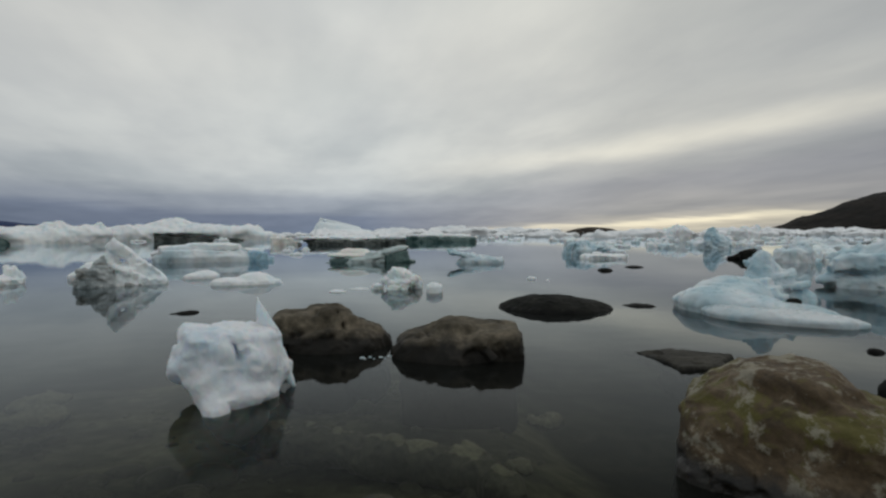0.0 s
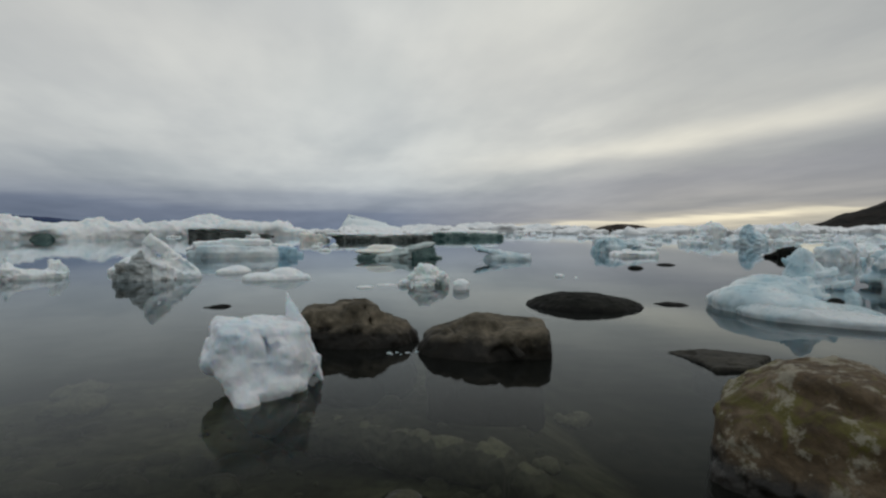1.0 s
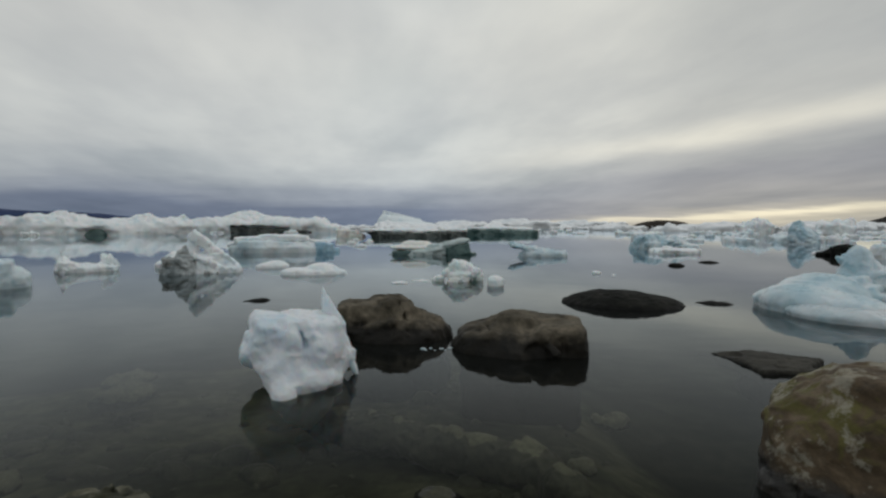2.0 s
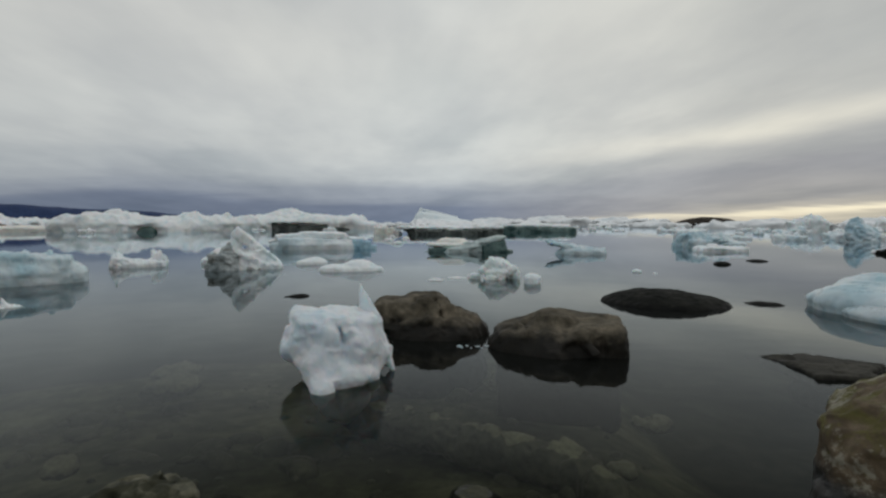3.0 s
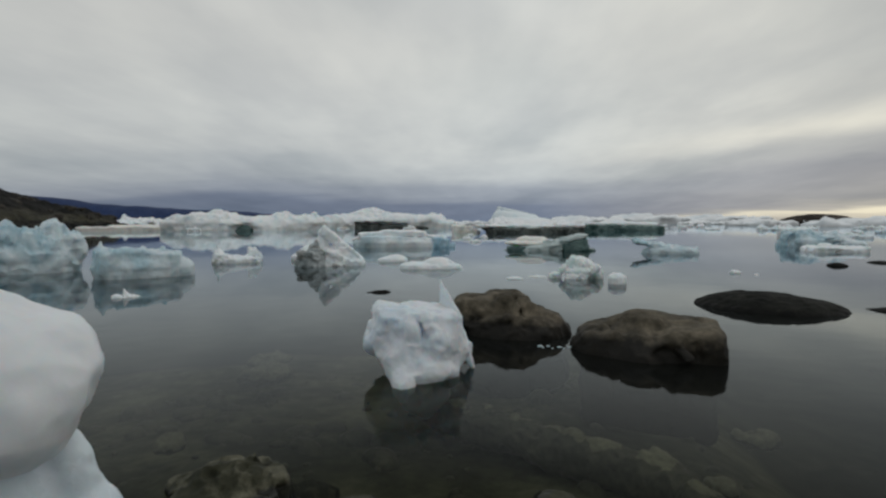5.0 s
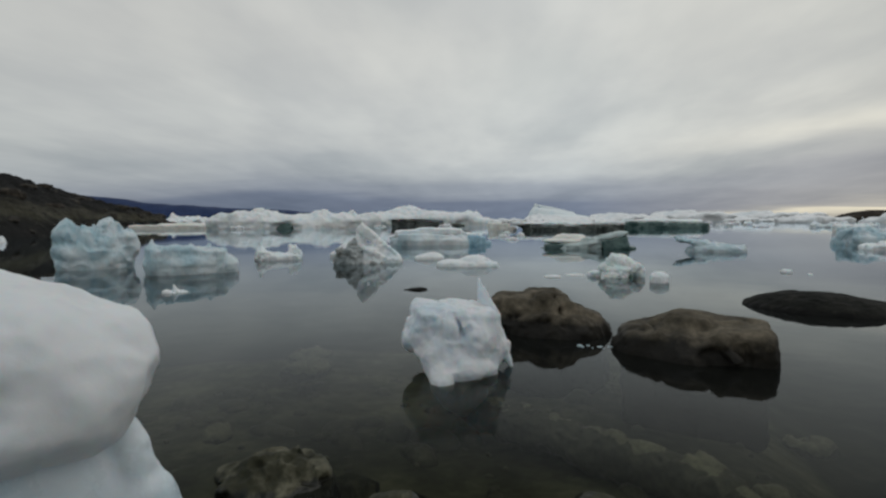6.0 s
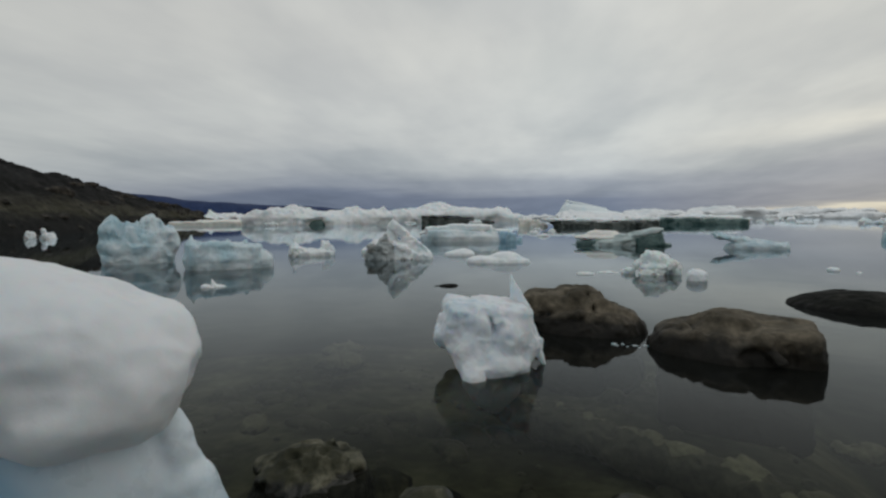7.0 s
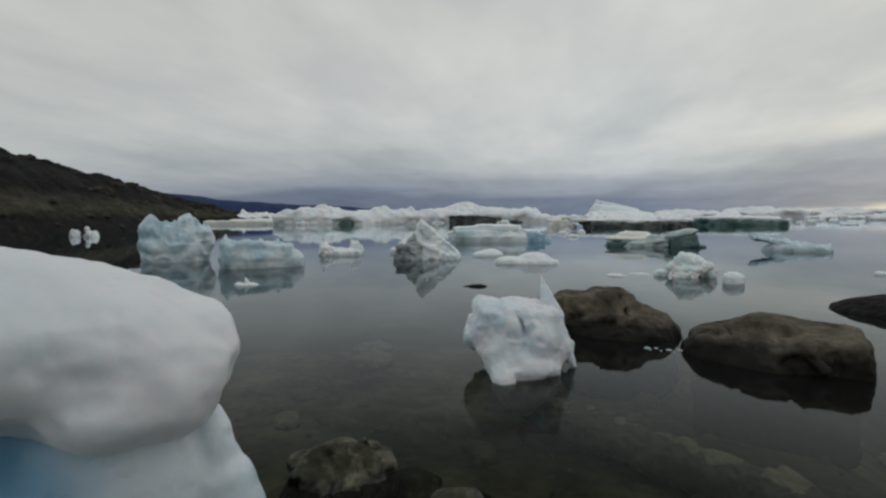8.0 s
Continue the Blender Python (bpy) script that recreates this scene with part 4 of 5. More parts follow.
thing("iceberg", "broad white ridge of ice with a dark hollow along its side", "iceberg", -54.995, 109.098, 26.8, [
    ("ridge", ICE_WHITE, dict(step=0.22, soft=0.9, swell=(0.30, 3.2), cups=(0.12, 2.1), seed=9111, keel=-1.19, plinth=1.1, jag=(0.35, 2.2)), [
        ("e", -3, 1.0, 1.6, 16, 6.0, 2.0),
        ("e", -12.0, 0, 1.4, 6.5, 5.0, 1.7),
        ("e", -3.4, 0.4, 3.0, 4.6, 3.6, 1.8),
        ("e", 3.0, 0.6, 2.2, 5.0, 3.6, 1.4),
        ("e", 10.5, 0.6, 1.9, 4.5, 3.6, 1.5),
        ("k", -8.0, 0, 2.4, -3.4, 0, 4.5, 0.9, 0.45),
        ("k", -3.2, 0, 4.5, 2.0, 0, 3.2, 0.5, 0.5),
        ("e", 14.0, -1.0, 0.9, 3.4, 2.6, 1.1),
        ("-e", -1.6, -3.4, 4.2, 1.3, 2.0, 0.5),
        ("-b", 1.2, -6.0, 0.3, 8.6, 3.6, 1.0, -3)], ""),
    # dark strip set in the undercut to stand in for its shade
    ("hollow", ICE_DARK_SHADE, dict(step=0.16, soft=0.35, swell=(0.14, 1.6), cups=(0.10, 1.0), seed=104, keel=-1.19), [
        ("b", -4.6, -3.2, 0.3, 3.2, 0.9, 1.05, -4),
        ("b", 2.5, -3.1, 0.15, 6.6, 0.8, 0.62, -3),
        ("e", 7.5, -3.1, 0.1, 2.6, 0.8, 0.4)], "dark strip painted as shade in the undercut"),
], group="drifting ice")
thing("iceberg", "low white berg with a rounded knob and a dark arch", "iceberg", -64.711, 69.372, 43.0, [
    ("body", ICE_WHITE, dict(step=0.18, soft=0.7, swell=(0.26, 2.4), cups=(0.10, 1.7), seed=8473, keel=-1.0, plinth=0.9, jag=(0.28, 1.1)), [
        ("e", -4.0, 1.0, 1.2, 7.5, 4.2, 1.8),
        ("e", 4.0, 0.6, 1.0, 7.5, 4.2, 1.6),
        ("e", -6.4, 0, 1.9, 3.2, 2.6, 1.25),
        ("e", -2.4, 0.4, 2.2, 2.6, 2.4, 1.1),
        ("e", 7.9, 0, 2.2, 1.75, 1.7, 1.25),
        ("e", 12.4, 0.4, 1.3, 3.4, 3.0, 1.5),
        ("k", 13.2, 0, 1.9, 13.8, 0, 2.8, 0.8, 0.3),
        ("e", 1.4, -2.2, 1.4, 3.0, 1.5, 0.5, 8),
        ("e", 5.4, -2.0, 0.5, 2.6, 2.0, 0.7),
        ("-e", 1.3, -4.2, 0.0, 1.9, 2.2, 1.15, 14)], ""),
    # dark lump filling the arch in place of its shade
    ("arch", ICE_GREEN_SHADE, dict(step=0.10, soft=0.3, swell=(0.06, 1.0), cups=(0.03, 0.6), seed=8361, keel=-1.0), [
        ("e", 1.5, -2.6, -0.1, 1.75, 0.8, 1.15, 14)], "dark lump painted as shade inside the arch"),
], group="drifting ice")
thing("ice_floe", "wide low shelf of cream-coloured ice", "ice floe", -83.290, 67.680, 50.9, [
    ("body", ICE_CREAM, dict(step=0.161, soft=0.46, swell=(0.11, 2.3), cups=(0.069, 1.61), seed=9193, keel=-0.46, plinth=0.31), [
        ("b", -4.54, 0, 0.345, 6.48, 3.22, 0.46, 0, 4),
        ("b", 2.59, 0.92, 0.46, 8.43, 2.76, 0.575, 0, -3),
        ("e", -9.73, 0, 0.23, 2.38, 2.53, 0.46)], ""),
    ("band", ICE_DARK_SHADE, dict(step=0.103, soft=0.23, swell=(0.046, 1.61), cups=(0, 0.115), seed=9018, keel=-0.46, plinth=0.31), [
        ("b", 3.46, -1.61, 0, 7.13, 1.38, 0.23)], "thin dark strip along the waterline"),
], group="drifting ice")
thing("iceberg", "jagged white ice behind the low shelf", "iceberg", -240.038, 196.754, 50.7, [
    ("body", ICE_WHITE, dict(step=0.433, soft=1.33, swell=(0.8, 4), cups=(0.6, 3), seed=8499, keel=-4, plinth=1.9, jag=(0.8, 2.67)), [
        ("e", 0, 0, 1.33, 19.4, 8, 3),
        ("k", -10.7, 0, 2, -12.5, 0, 6.33, 2, 0.666),
        ("k", -2.51, 0, 2, -3.14, 0, 5, 2, 0.666),
        ("k", 9.41, 0, 2, 10.7, 0, 5.33, 2, 0.666),
        ("e", 20.1, 0, 1.33, 9.41, 6.66, 3.33)], ""),
], group="drifting ice")
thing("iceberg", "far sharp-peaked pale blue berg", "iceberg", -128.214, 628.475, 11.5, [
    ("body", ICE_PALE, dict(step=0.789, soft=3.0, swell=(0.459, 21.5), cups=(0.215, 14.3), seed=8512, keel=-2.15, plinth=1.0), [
        ("k", -24.0, 0, 8.5, 44.0, 0, 1.5, 9.0, 3.0),
        ("k", -30.0, 0, 3.0, -25.5, 0, 21.5, 6.0, 0.6),
        ("k", -25.5, 0, 21.5, 20.0, 0, 9.5, 0.6, 2.4),
        ("k", -22.0, -4, 12.0, 20.0, -4, 6.0, 4.0, 3.0),
        ("e", 5.0, -4, 0, 42.0, 30.0, 7.5),
        ("e", -28.0, -4, 0, 12.0, 22.0, 7.0)], ""),
], group="drifting ice")
thing("iceberg", "flat plate of ice with a dark side and white top", "iceberg", -11.401, 59.629, 10.8, [
    ("body", ICE_DARK_SHADE, dict(step=0.087, soft=0.2, swell=(0.11, 0.9), cups=(0.07, 0.6), seed=8525, keel=-0.745, plinth=0.3), [
        ("k", -5.4, 0, 0.62, -3.2, 0, 0.30, 0.10, 0.42),
        ("b", -2.0, 0, 0.22, 1.9, 1.5, 0.42, 3, 5),
        ("b", 1.4, 0.2, 0.30, 2.4, 1.5, 0.26, 2, -4),
        ("b", 5.2, 0.2, 0.34, 1.5, 1.4, 0.30, 0, 3)], "dark clear ice side"),
    ("snow_cap", ICE_WHITE, dict(step=0.087, soft=0.25, swell=(0.09, 1.3), cups=(0.045, 0.8), seed=1548, keel=-0.745), [
        ("b", -2.4, 0.9, 0.78, 3.6, 1.9, 0.16, -1, 3),
        ("b", 3.6, 0.9, 0.76, 3.4, 1.9, 0.15, 1, -3),
        ("e", -1.0, 1.2, 0.86, 2.6, 1.5, 0.28)], "white snowy top"),
], group="drifting ice")
thing("iceberg", "dark green block of clear ice under a thin white top", "iceberg", -0.253, 76.349, 0.2, [
    ("body", ICE_GREEN_SHADE, dict(step=0.102, soft=0.25, swell=(0.13, 1.4), cups=(0.08, 0.8), seed=8538, keel=-0.94, plinth=0.3), [
        ("b", -2.2, 0, 0.30, 3.5, 2.4, 0.58, -1, 4),
        ("b", 2.2, 0.2, 0.26, 3.1, 2.4, 0.52, -2, -5),
        ("k", -5.9, 0, 0.66, -4.6, 0, 0.4, 0.22, 0.5)], "dark green clear ice"),
    ("snow_cap", ICE_WHITE, dict(step=0.094, soft=0.25, swell=(0.08, 1.7), cups=(0.04, 1.0), seed=1561, keel=-0.94), [
        ("b", -0.6, 1.2, 0.95, 5.2, 2.0, 0.14, -1, 0),
        ("e", 0.6, 1.4, 1.05, 3.4, 1.8, 0.22)], "thin white top"),
], group="drifting ice")
thing("iceberg", "layered grey-green berg with a sloping white top", "iceberg", -3.224, 21.450, 8.5, [
    ("body", ICE_SLATE, dict(step=0.033, soft=0.10, swell=(0.05, 0.45), cups=(0.025, 0.3), seed=8551, keel=-0.3, plinth=0.15), [
        ("e", -0.30, -0.05, 0.13, 1.30, 0.60, 0.17, 8),
        ("k", -1.80, -0.05, 0.0, 0.80, -0.12, 0.42, 0.05, 0.19),
        ("e", 0.95, 0.0, 0.47, 0.80, 0.50, 0.17, 13),
        ("k", -0.9, -0.40, 0.02, 0.6, -0.35, 0.20, 0.05, 0.11)], "grey-green layered ice"),
    ("clear_end", ICE_GREEN_SHADE, dict(step=0.029, soft=0.10, swell=(0.045, 0.42), cups=(0.03, 0.3), seed=2043, keel=-0.3), [
        ("b", 1.15, 0.05, 0.20, 0.52, 0.55, 0.24, 10, 8),
        ("k", -0.6, 0.10, 0.0, 1.2, 0.05, 0.10, 0.06, 0.18),
        ("b", -0.40, 0.30, 0.09, 1.25, 0.58, 0.12, 3, 4),
        ("e", 1.75, -0.05, 0.02, 0.28, 0.30, 0.10)], "dark clear ice end"),
    ("snow_cap", ICE_CREAM, dict(step=0.03, soft=0.10, swell=(0.03, 0.5), cups=(0.018, 0.34), seed=1574, keel=-0.3), [
        ("e", -0.50, 0.30, 0.30, 1.25, 0.60, 0.13),
        ("e", -0.60, 0.40, 0.43, 0.65, 0.45, 0.19)], "cream sloping top"),
], group="drifting ice")
thing("iceberg", "knobbly cluster of white and green-tinged ice", "iceberg", -0.960, 10.994, 5.0, [
    ("body", ICE_SEA, dict(step=0.0115, soft=0.04, swell=(0.02, 0.14), cups=(0.014, 0.10), seed=8564, keel=-0.12, plinth=0.08, jag=(0.022, 0.06)), [
        ("e", 0.0, 0, 0.14, 0.34, 0.28, 0.13),
        ("e", -0.10, 0, 0.30, 0.19, 0.20, 0.14),
        ("e", 0.10, 0, 0.30, 0.18, 0.19, 0.12),
        ("e", 0.28, 0, 0.18, 0.19, 0.20, 0.13),
        ("e", 0.40, 0, 0.10, 0.10, 0.14, 0.10),
        ("e", -0.30, 0, 0.20, 0.13, 0.16, 0.10),
        ("e", -0.50, -0.03, 0.05, 0.14, 0.12, 0.07),
        ("e", -0.12, 0.02, 0.41, 0.07, 0.09, 0.05),
        ("e", 0.05, 0.02, 0.40, 0.06, 0.08, 0.04),
        ("e", -0.05, -0.18, 0.03, 0.26, 0.16, 0.09)], ""),
], group="drifting ice")
thing("ice_floe", "small round white ice lump", "ice floe", -0.190, 10.151, 1.1, [
    ("body", ICE_WHITE, dict(step=0.00811, soft=0.0463, swell=(0.0111, 0.116), cups=(0.00625, 0.0811), seed=9284, keel=-0.0579, plinth=0.0625), [
        ("e", 0, 0, 0.0811, 0.162, 0.151, 0.127),
        ("e", 0.0695, 0, 0.104, 0.0926, 0.0927, 0.0927)], ""),
], group="drifting ice")
thing("ice_floe", "small flat white floe barely above water", "ice floe", -2.211, 10.367, 12.0, [
    ("body", ICE_WHITE, dict(step=0.0071, soft=0.0355, swell=(0.00757, 0.0946), cups=(0, 0.0118), seed=9297, keel=-0.0355, plinth=0.0142), [
        ("e", 0, 0, 0, 0.185, 0.0946, 0.0473)], ""),
], group="drifting ice")
thing("ice_floe", "small flat white floe barely above water", "ice floe", -1.835, 10.884, 9.6, [
    ("body", ICE_WHITE, dict(step=0.00745, soft=0.0373, swell=(0.00596, 0.0993), cups=(0, 0.0124), seed=9310, keel=-0.0373, plinth=0.0082), [
        ("e", 0, 0, -0.0124, 0.245, 0.0993, 0.0397)], ""),
], group="drifting ice")
thing("iceberg", "low blue wedge of clear floating ice", "iceberg", 1.376, 20.568, -3.8, [
    ("body", ICE_MELT, dict(step=0.0245, soft=0.09, swell=(0.03, 0.36), cups=(0.024, 0.24), seed=8616, keel=-0.2, plinth=0.1, jag=(0.04, 0.16)), [
        ("b", -0.10, 0.05, 0.26, 1.05, 0.36, 0.07, -11, 6),
        ("k", -1.18, 0.05, 0.52, -0.2, 0.05, 0.30, 0.035, 0.12),
        ("e", 0.10, -0.05, 0.12, 0.85, 0.42, 0.20),
        ("e", 0.78, 0, 0.10, 0.36, 0.34, 0.16),
        ("k", -0.2, -0.1, 0.06, -1.05, -0.15, 0.0, 0.12, 0.05),
        ("k", 0.8, 0, 0.15, 1.05, 0, 0.22, 0.09, 0.04)], ""),
], group="drifting ice")
thing("ice_floe", "tiny chip of drifting ice", "ice floe", 2.345, 13.084, -10.2, [
    ("body", ICE_WHITE, dict(step=0.00746, soft=0.0299, swell=(0.00597, 0.0597), cups=(0, 0.0149), seed=9336, keel=-0.0299, plinth=0.0224), [
        ("e", 0, 0, 0.0149, 0.118, 0.0746, 0.0597)], ""),
], group="drifting ice")
thing("iceberg", "rugged blue-white berg with steep sides", "iceberg", 8.493, 27.776, -17.0, [
    ("body", ICE_MELT, dict(step=0.037, soft=0.16, swell=(0.07, 0.6), cups=(0.055, 0.45), seed=8642, keel=-0.353, plinth=0.2, jag=(0.06, 0.25)), [
        ("e", -0.1, 0, 0.22, 1.50, 0.80, 0.36),
        ("e", -0.70, 0, 0.45, 0.75, 0.60, 0.36),
        ("e", 0.25, 0, 0.42, 0.80, 0.60, 0.28),
        ("e", 1.10, 0, 0.16, 0.60, 0.50, 0.20),
        ("k", -1.40, -0.1, 0.58, -1.60, -0.2, 0.05, 0.15, 0.22),
        ("-e", -1.15, -0.55, 0.30, 0.12, 0.36, 0.34, -16),
        ("-e", 0.55, -0.60, 0.25, 0.40, 0.24, 0.07, 6)], ""),
], group="drifting ice")
thing("iceberg", "cream-white block of ice in the drift", "iceberg", -19.033, 58.665, 18.0, [
    ("body", ICE_CREAM, dict(step=0.075, soft=0.25, swell=(0.10, 1.0), cups=(0.06, 0.7), seed=861, keel=-0.5, plinth=0.25, jag=(0.06, 0.5)), [
        ("b", 0.0, 0, 0.40, 1.25, 1.0, 0.42, -3, 8),
        ("e", -0.6, 0, 0.60, 0.8, 0.8, 0.35),
        ("e", 1.3, -0.3, 0.16, 0.9, 0.7, 0.28)], ""),
], group="drifting ice")
thing("iceberg", "small rounded white berg in the pack ice", "iceberg", 33.659, 72.298, -25.0, [
    ("body", ICE_WHITE, dict(step=0.0907, soft=0.412, swell=(0.198, 1.32), cups=(0.124, 0.99), seed=8655, keel=-0.99, plinth=0.693, jag=(0.206, 0.66)), [
        ("b", 0, 0, 0.66, 2.02, 1.65, 1.07, 6, 10),
        ("e", 0.673, 0, 1.48, 1.2, 1.15, 0.825),
        ("k", -1.05, 0, 1.32, -1.42, 0, 2.23, 0.742, 0.247)], ""),
], group="drifting ice")
thing("iceberg", "tall blue column of ice", "iceberg", 20.218, 36.747, -28.8, [
    ("body", ICE_CLEAR, dict(step=0.0419, soft=0.252, swell=(0.101, 0.671), cups=(0.0755, 0.419), seed=8668, keel=-0.503, plinth=0.478, jag=(0.101, 0.335)), [
        ("e", 0, 0, 0.419, 0.808, 0.713, 0.922),
        ("e", -0.294, 0, 1.09, 0.478, 0.503, 0.503),
        ("e", 0.514, 0, 0.252, 0.551, 0.629, 0.587)], ""),
], group="drifting ice")
thing("iceberg", "rounded white berg in the pack ice", "iceberg", 37.481, 61.509, -31.4, [
    ("body", ICE_WHITE, dict(step=0.0772, soft=0.351, swell=(0.168, 1.12), cups=(0.105, 0.842), seed=8681, keel=-0.842, plinth=0.632, jag=(0.175, 0.561)), [
        ("b", -0.12, 0, 0.561, 1.68, 1.54, 0.912, -5, 12),
        ("e", 0.479, 0, 1.4, 1.08, 1.12, 0.702),
        ("e", -1.08, 0, 0.842, 0.719, 0.982, 0.982),
        ("k", 0.959, 0, 1.26, 1.32, 0, 1.96, 0.561, 0.211)], ""),
], group="drifting ice")
thing("ice_floe", "wide melting floe sloping to a thin bluish edge", "ice floe", 4.830, 7.300, -34.1, [
    ("sheet", ICE_SHEET, dict(step=0.0208, soft=0.10, swell=(0.012, 0.42), cups=(0.010, 0.25), seed=177, keel=-0.116, plinth=0.03), [
        ("e", -0.30, -0.55, 0.055, 0.62, 0.42, 0.135, 0, -30),
        ("e", 0.28, -0.68, 0.05, 0.62, 0.34, 0.10, 0, -8),
        ("e", 0.62, -0.66, 0.035, 0.46, 0.24, 0.065, 0, 4),
        ("e", 0.10, 0.10, 0.03, 0.62, 0.85, 0.13, 0, -12),
        ("e", 0.42, -0.1, 0.02, 0.40, 0.55, 0.09, 0, -20)], "thin pale blue sheet"),
    ("ridge", ICE_MELT, dict(step=0.0208, soft=0.10, swell=(0.016, 0.36), cups=(0.014, 0.23), seed=79, keel=-0.116, plinth=0.05), [
        ("e", -0.66, -0.08, 0.11, 0.66, 0.46, 0.26, 0, -34),
        ("e", -0.52, 0.40, 0.17, 0.58, 0.46, 0.34, 0, -20),
        ("e", -1.08, 0.26, 0.10, 0.30, 0.26, 0.13, 0, -30),
        ("e", -0.20, -0.35, 0.10, 0.48, 0.38, 0.21, 0, -26),
        ("b", -0.34, 0.84, 0.36, 0.34, 0.20, 0.045, 10, -10),
        ("b", -0.22, 0.78, 0.25, 0.36, 0.20, 0.04, 9, -16),
        ("b", -0.12, 0.72, 0.14, 0.34, 0.20, 0.04, 8, -14),
        ("-e", -0.95, -0.20, 0.20, 0.10, 0.12, 0.05, 30)], "white layered ridge"),
], group="drifting ice")
thing("iceberg", "white hump of ice with wavy ledges", "iceberg", 5.560, 8.480, -33.2, [
    ("body", ICE_MELT, dict(step=0.0139, soft=0.06, swell=(0.022, 0.23), cups=(0.014, 0.14), seed=8707, keel=-0.129, plinth=0.15, jag=(0.018, 0.085)), [
        ("e", -0.06, 0, 0.25, 0.36, 0.32, 0.38),
        ("e", -0.07, 0.02, 0.58, 0.23, 0.22, 0.28),
        ("e", -0.06, 0.0, 0.80, 0.12, 0.13, 0.10),
        ("k", -0.20, 0, 0.66, -0.33, -0.02, 0.70, 0.09, 0.04),
        ("e", 0.16, 0.03, 0.34, 0.22, 0.22, 0.24),
        ("b", 0.10, -0.04, 0.47, 0.28, 0.22, 0.045, 16, 10),
        ("b", 0.22, -0.02, 0.28, 0.36, 0.26, 0.045, 12, -8),
        ("e", -0.36, -0.02, 0.16, 0.26, 0.26, 0.20),
        ("e", 0.42, 0.0, 0.10, 0.30, 0.28, 0.16),
        ("-e", 0.02, -0.24, 0.70, 0.05, 0.12, 0.035)], ""),
], group="drifting ice")
thing("iceberg", "large blue-white berg undercut by the water", "iceberg", 9.213, 10.654, -40.9, [
    ("body", ICE_MELT, dict(step=0.0231, soft=0.11, swell=(0.0426, 0.414), cups=(0.0304, 0.292), seed=8720, keel=-0.146, plinth=0.0388, jag=(0.0183, 0.146)), [
        ("b", 0.203, 0, 0.633, 0.866, 0.56, 0.158, 9, 6),
        ("e", 0.415, 0.0487, 0.754, 0.59, 0.511, 0.292, 6),
        ("e", 0.276, 0, 0.414, 0.59, 0.462, 0.316),
        ("b", 0.24, 0, 0.0973, 0.756, 0.511, 0.146, 3, -5),
        ("e", -0.461, -0.0487, 0.535, 0.332, 0.414, 0.146, 12),
        ("k", -0.184, 0, 0.754, -0.903, -0.073, 0.584, 0.195, 0.0852),
        ("e", -0.553, -0.073, 0.17, 0.424, 0.365, 0.158),
        ("e", -0.885, -0.0487, 0.414, 0.0829, 0.243, 0.195),
        ("-e", -0.774, -0.243, 0.45, 0.0645, 0.852, 0.0973),
        ("-e", -0.369, -0.56, 0.341, 0.24, 0.268, 0.0973)], ""),
], group="drifting ice")
thing("stone_on_floe", "small dark stone lying on the floe", "stone", 5.276, 7.424, -35.4, [
    ("body", ROCK_WEED, dict(step=0.00678, soft=0.0254, swell=(0.00678, 0.0678), cups=(0, 0.00848), seed=3415, keel=-0.0509, plinth=0.028), [
        ("e", 0, 0, 0.0254, 0.104, 0.0933, 0.0678)], ""),
], z=0.13)
thing("ice_chips", "small white ice bits afloat between the boulders", "ice bits", -0.663, 4.773, 7.9, [
    ("ice_bit", ICE_SHEET, dict(step=0.0034, soft=0.003, swell=(0.0022, 0.02), cups=(0, 0.02), seed=271 + k, keel=-0.008), [
        ("e", x, y, 0.001, wide, 0.6 * wide + 0.004, high)], "")
    for k, (x, y, wide, high) in enumerate((
        (-0.125, 0.03, 0.026, 0.013), (-0.098, -0.01, 0.014, 0.010), (-0.050, 0.055, 0.018, 0.007), (-0.012, -0.025, 0.011, 0.007),
        (0.055, 0.035, 0.026, 0.006), (0.090, -0.02, 0.011, 0.006), (0.150, 0.06, 0.030, 0.006)))
])
thing("ice_floe", "small grey-white scrap of drift ice", "ice floe", 13.444, 23.314, -30.0, [
    ("body", ICE_WHITE, dict(step=0.016, soft=0.0532, swell=(0.0213, 0.133), cups=(0.00958, 0.106), seed=9466, keel=-0.0532, plinth=0.0479), [
        ("e", 0, 0, 0, 0.207, 0.133, 0.16),
        ("e", -0.083, 0, 0, 0.104, 0.106, 0.112)], ""),
], group="drifting ice")
thing("ice_floe", "small grey-white scrap of drift ice", "ice floe", -10.856, 34.454, 17.5, [
    ("body", ICE_WHITE, dict(step=0.0236, soft=0.0786, swell=(0.0314, 0.197), cups=(0.0142, 0.157), seed=9479, keel=-0.0786, plinth=0.0708), [
        ("e", 0, 0, 0, 0.337, 0.197, 0.236),
        ("e", -0.135, 0, 0, 0.169, 0.157, 0.165)], ""),
], group="drifting ice")
thing("ice_floe", "small grey-white scrap of drift ice", "ice floe", -8.742, 29.558, 16.5, [
    ("body", ICE_WHITE, dict(step=0.0202, soft=0.0674, swell=(0.027, 0.169), cups=(0.0121, 0.135), seed=9492, keel=-0.0674, plinth=0.0506), [
        ("e", 0, 0, 0, 0.42, 0.169, 0.169),
        ("e", -0.168, 0, 0, 0.21, 0.135, 0.118)], ""),
], group="drifting ice")
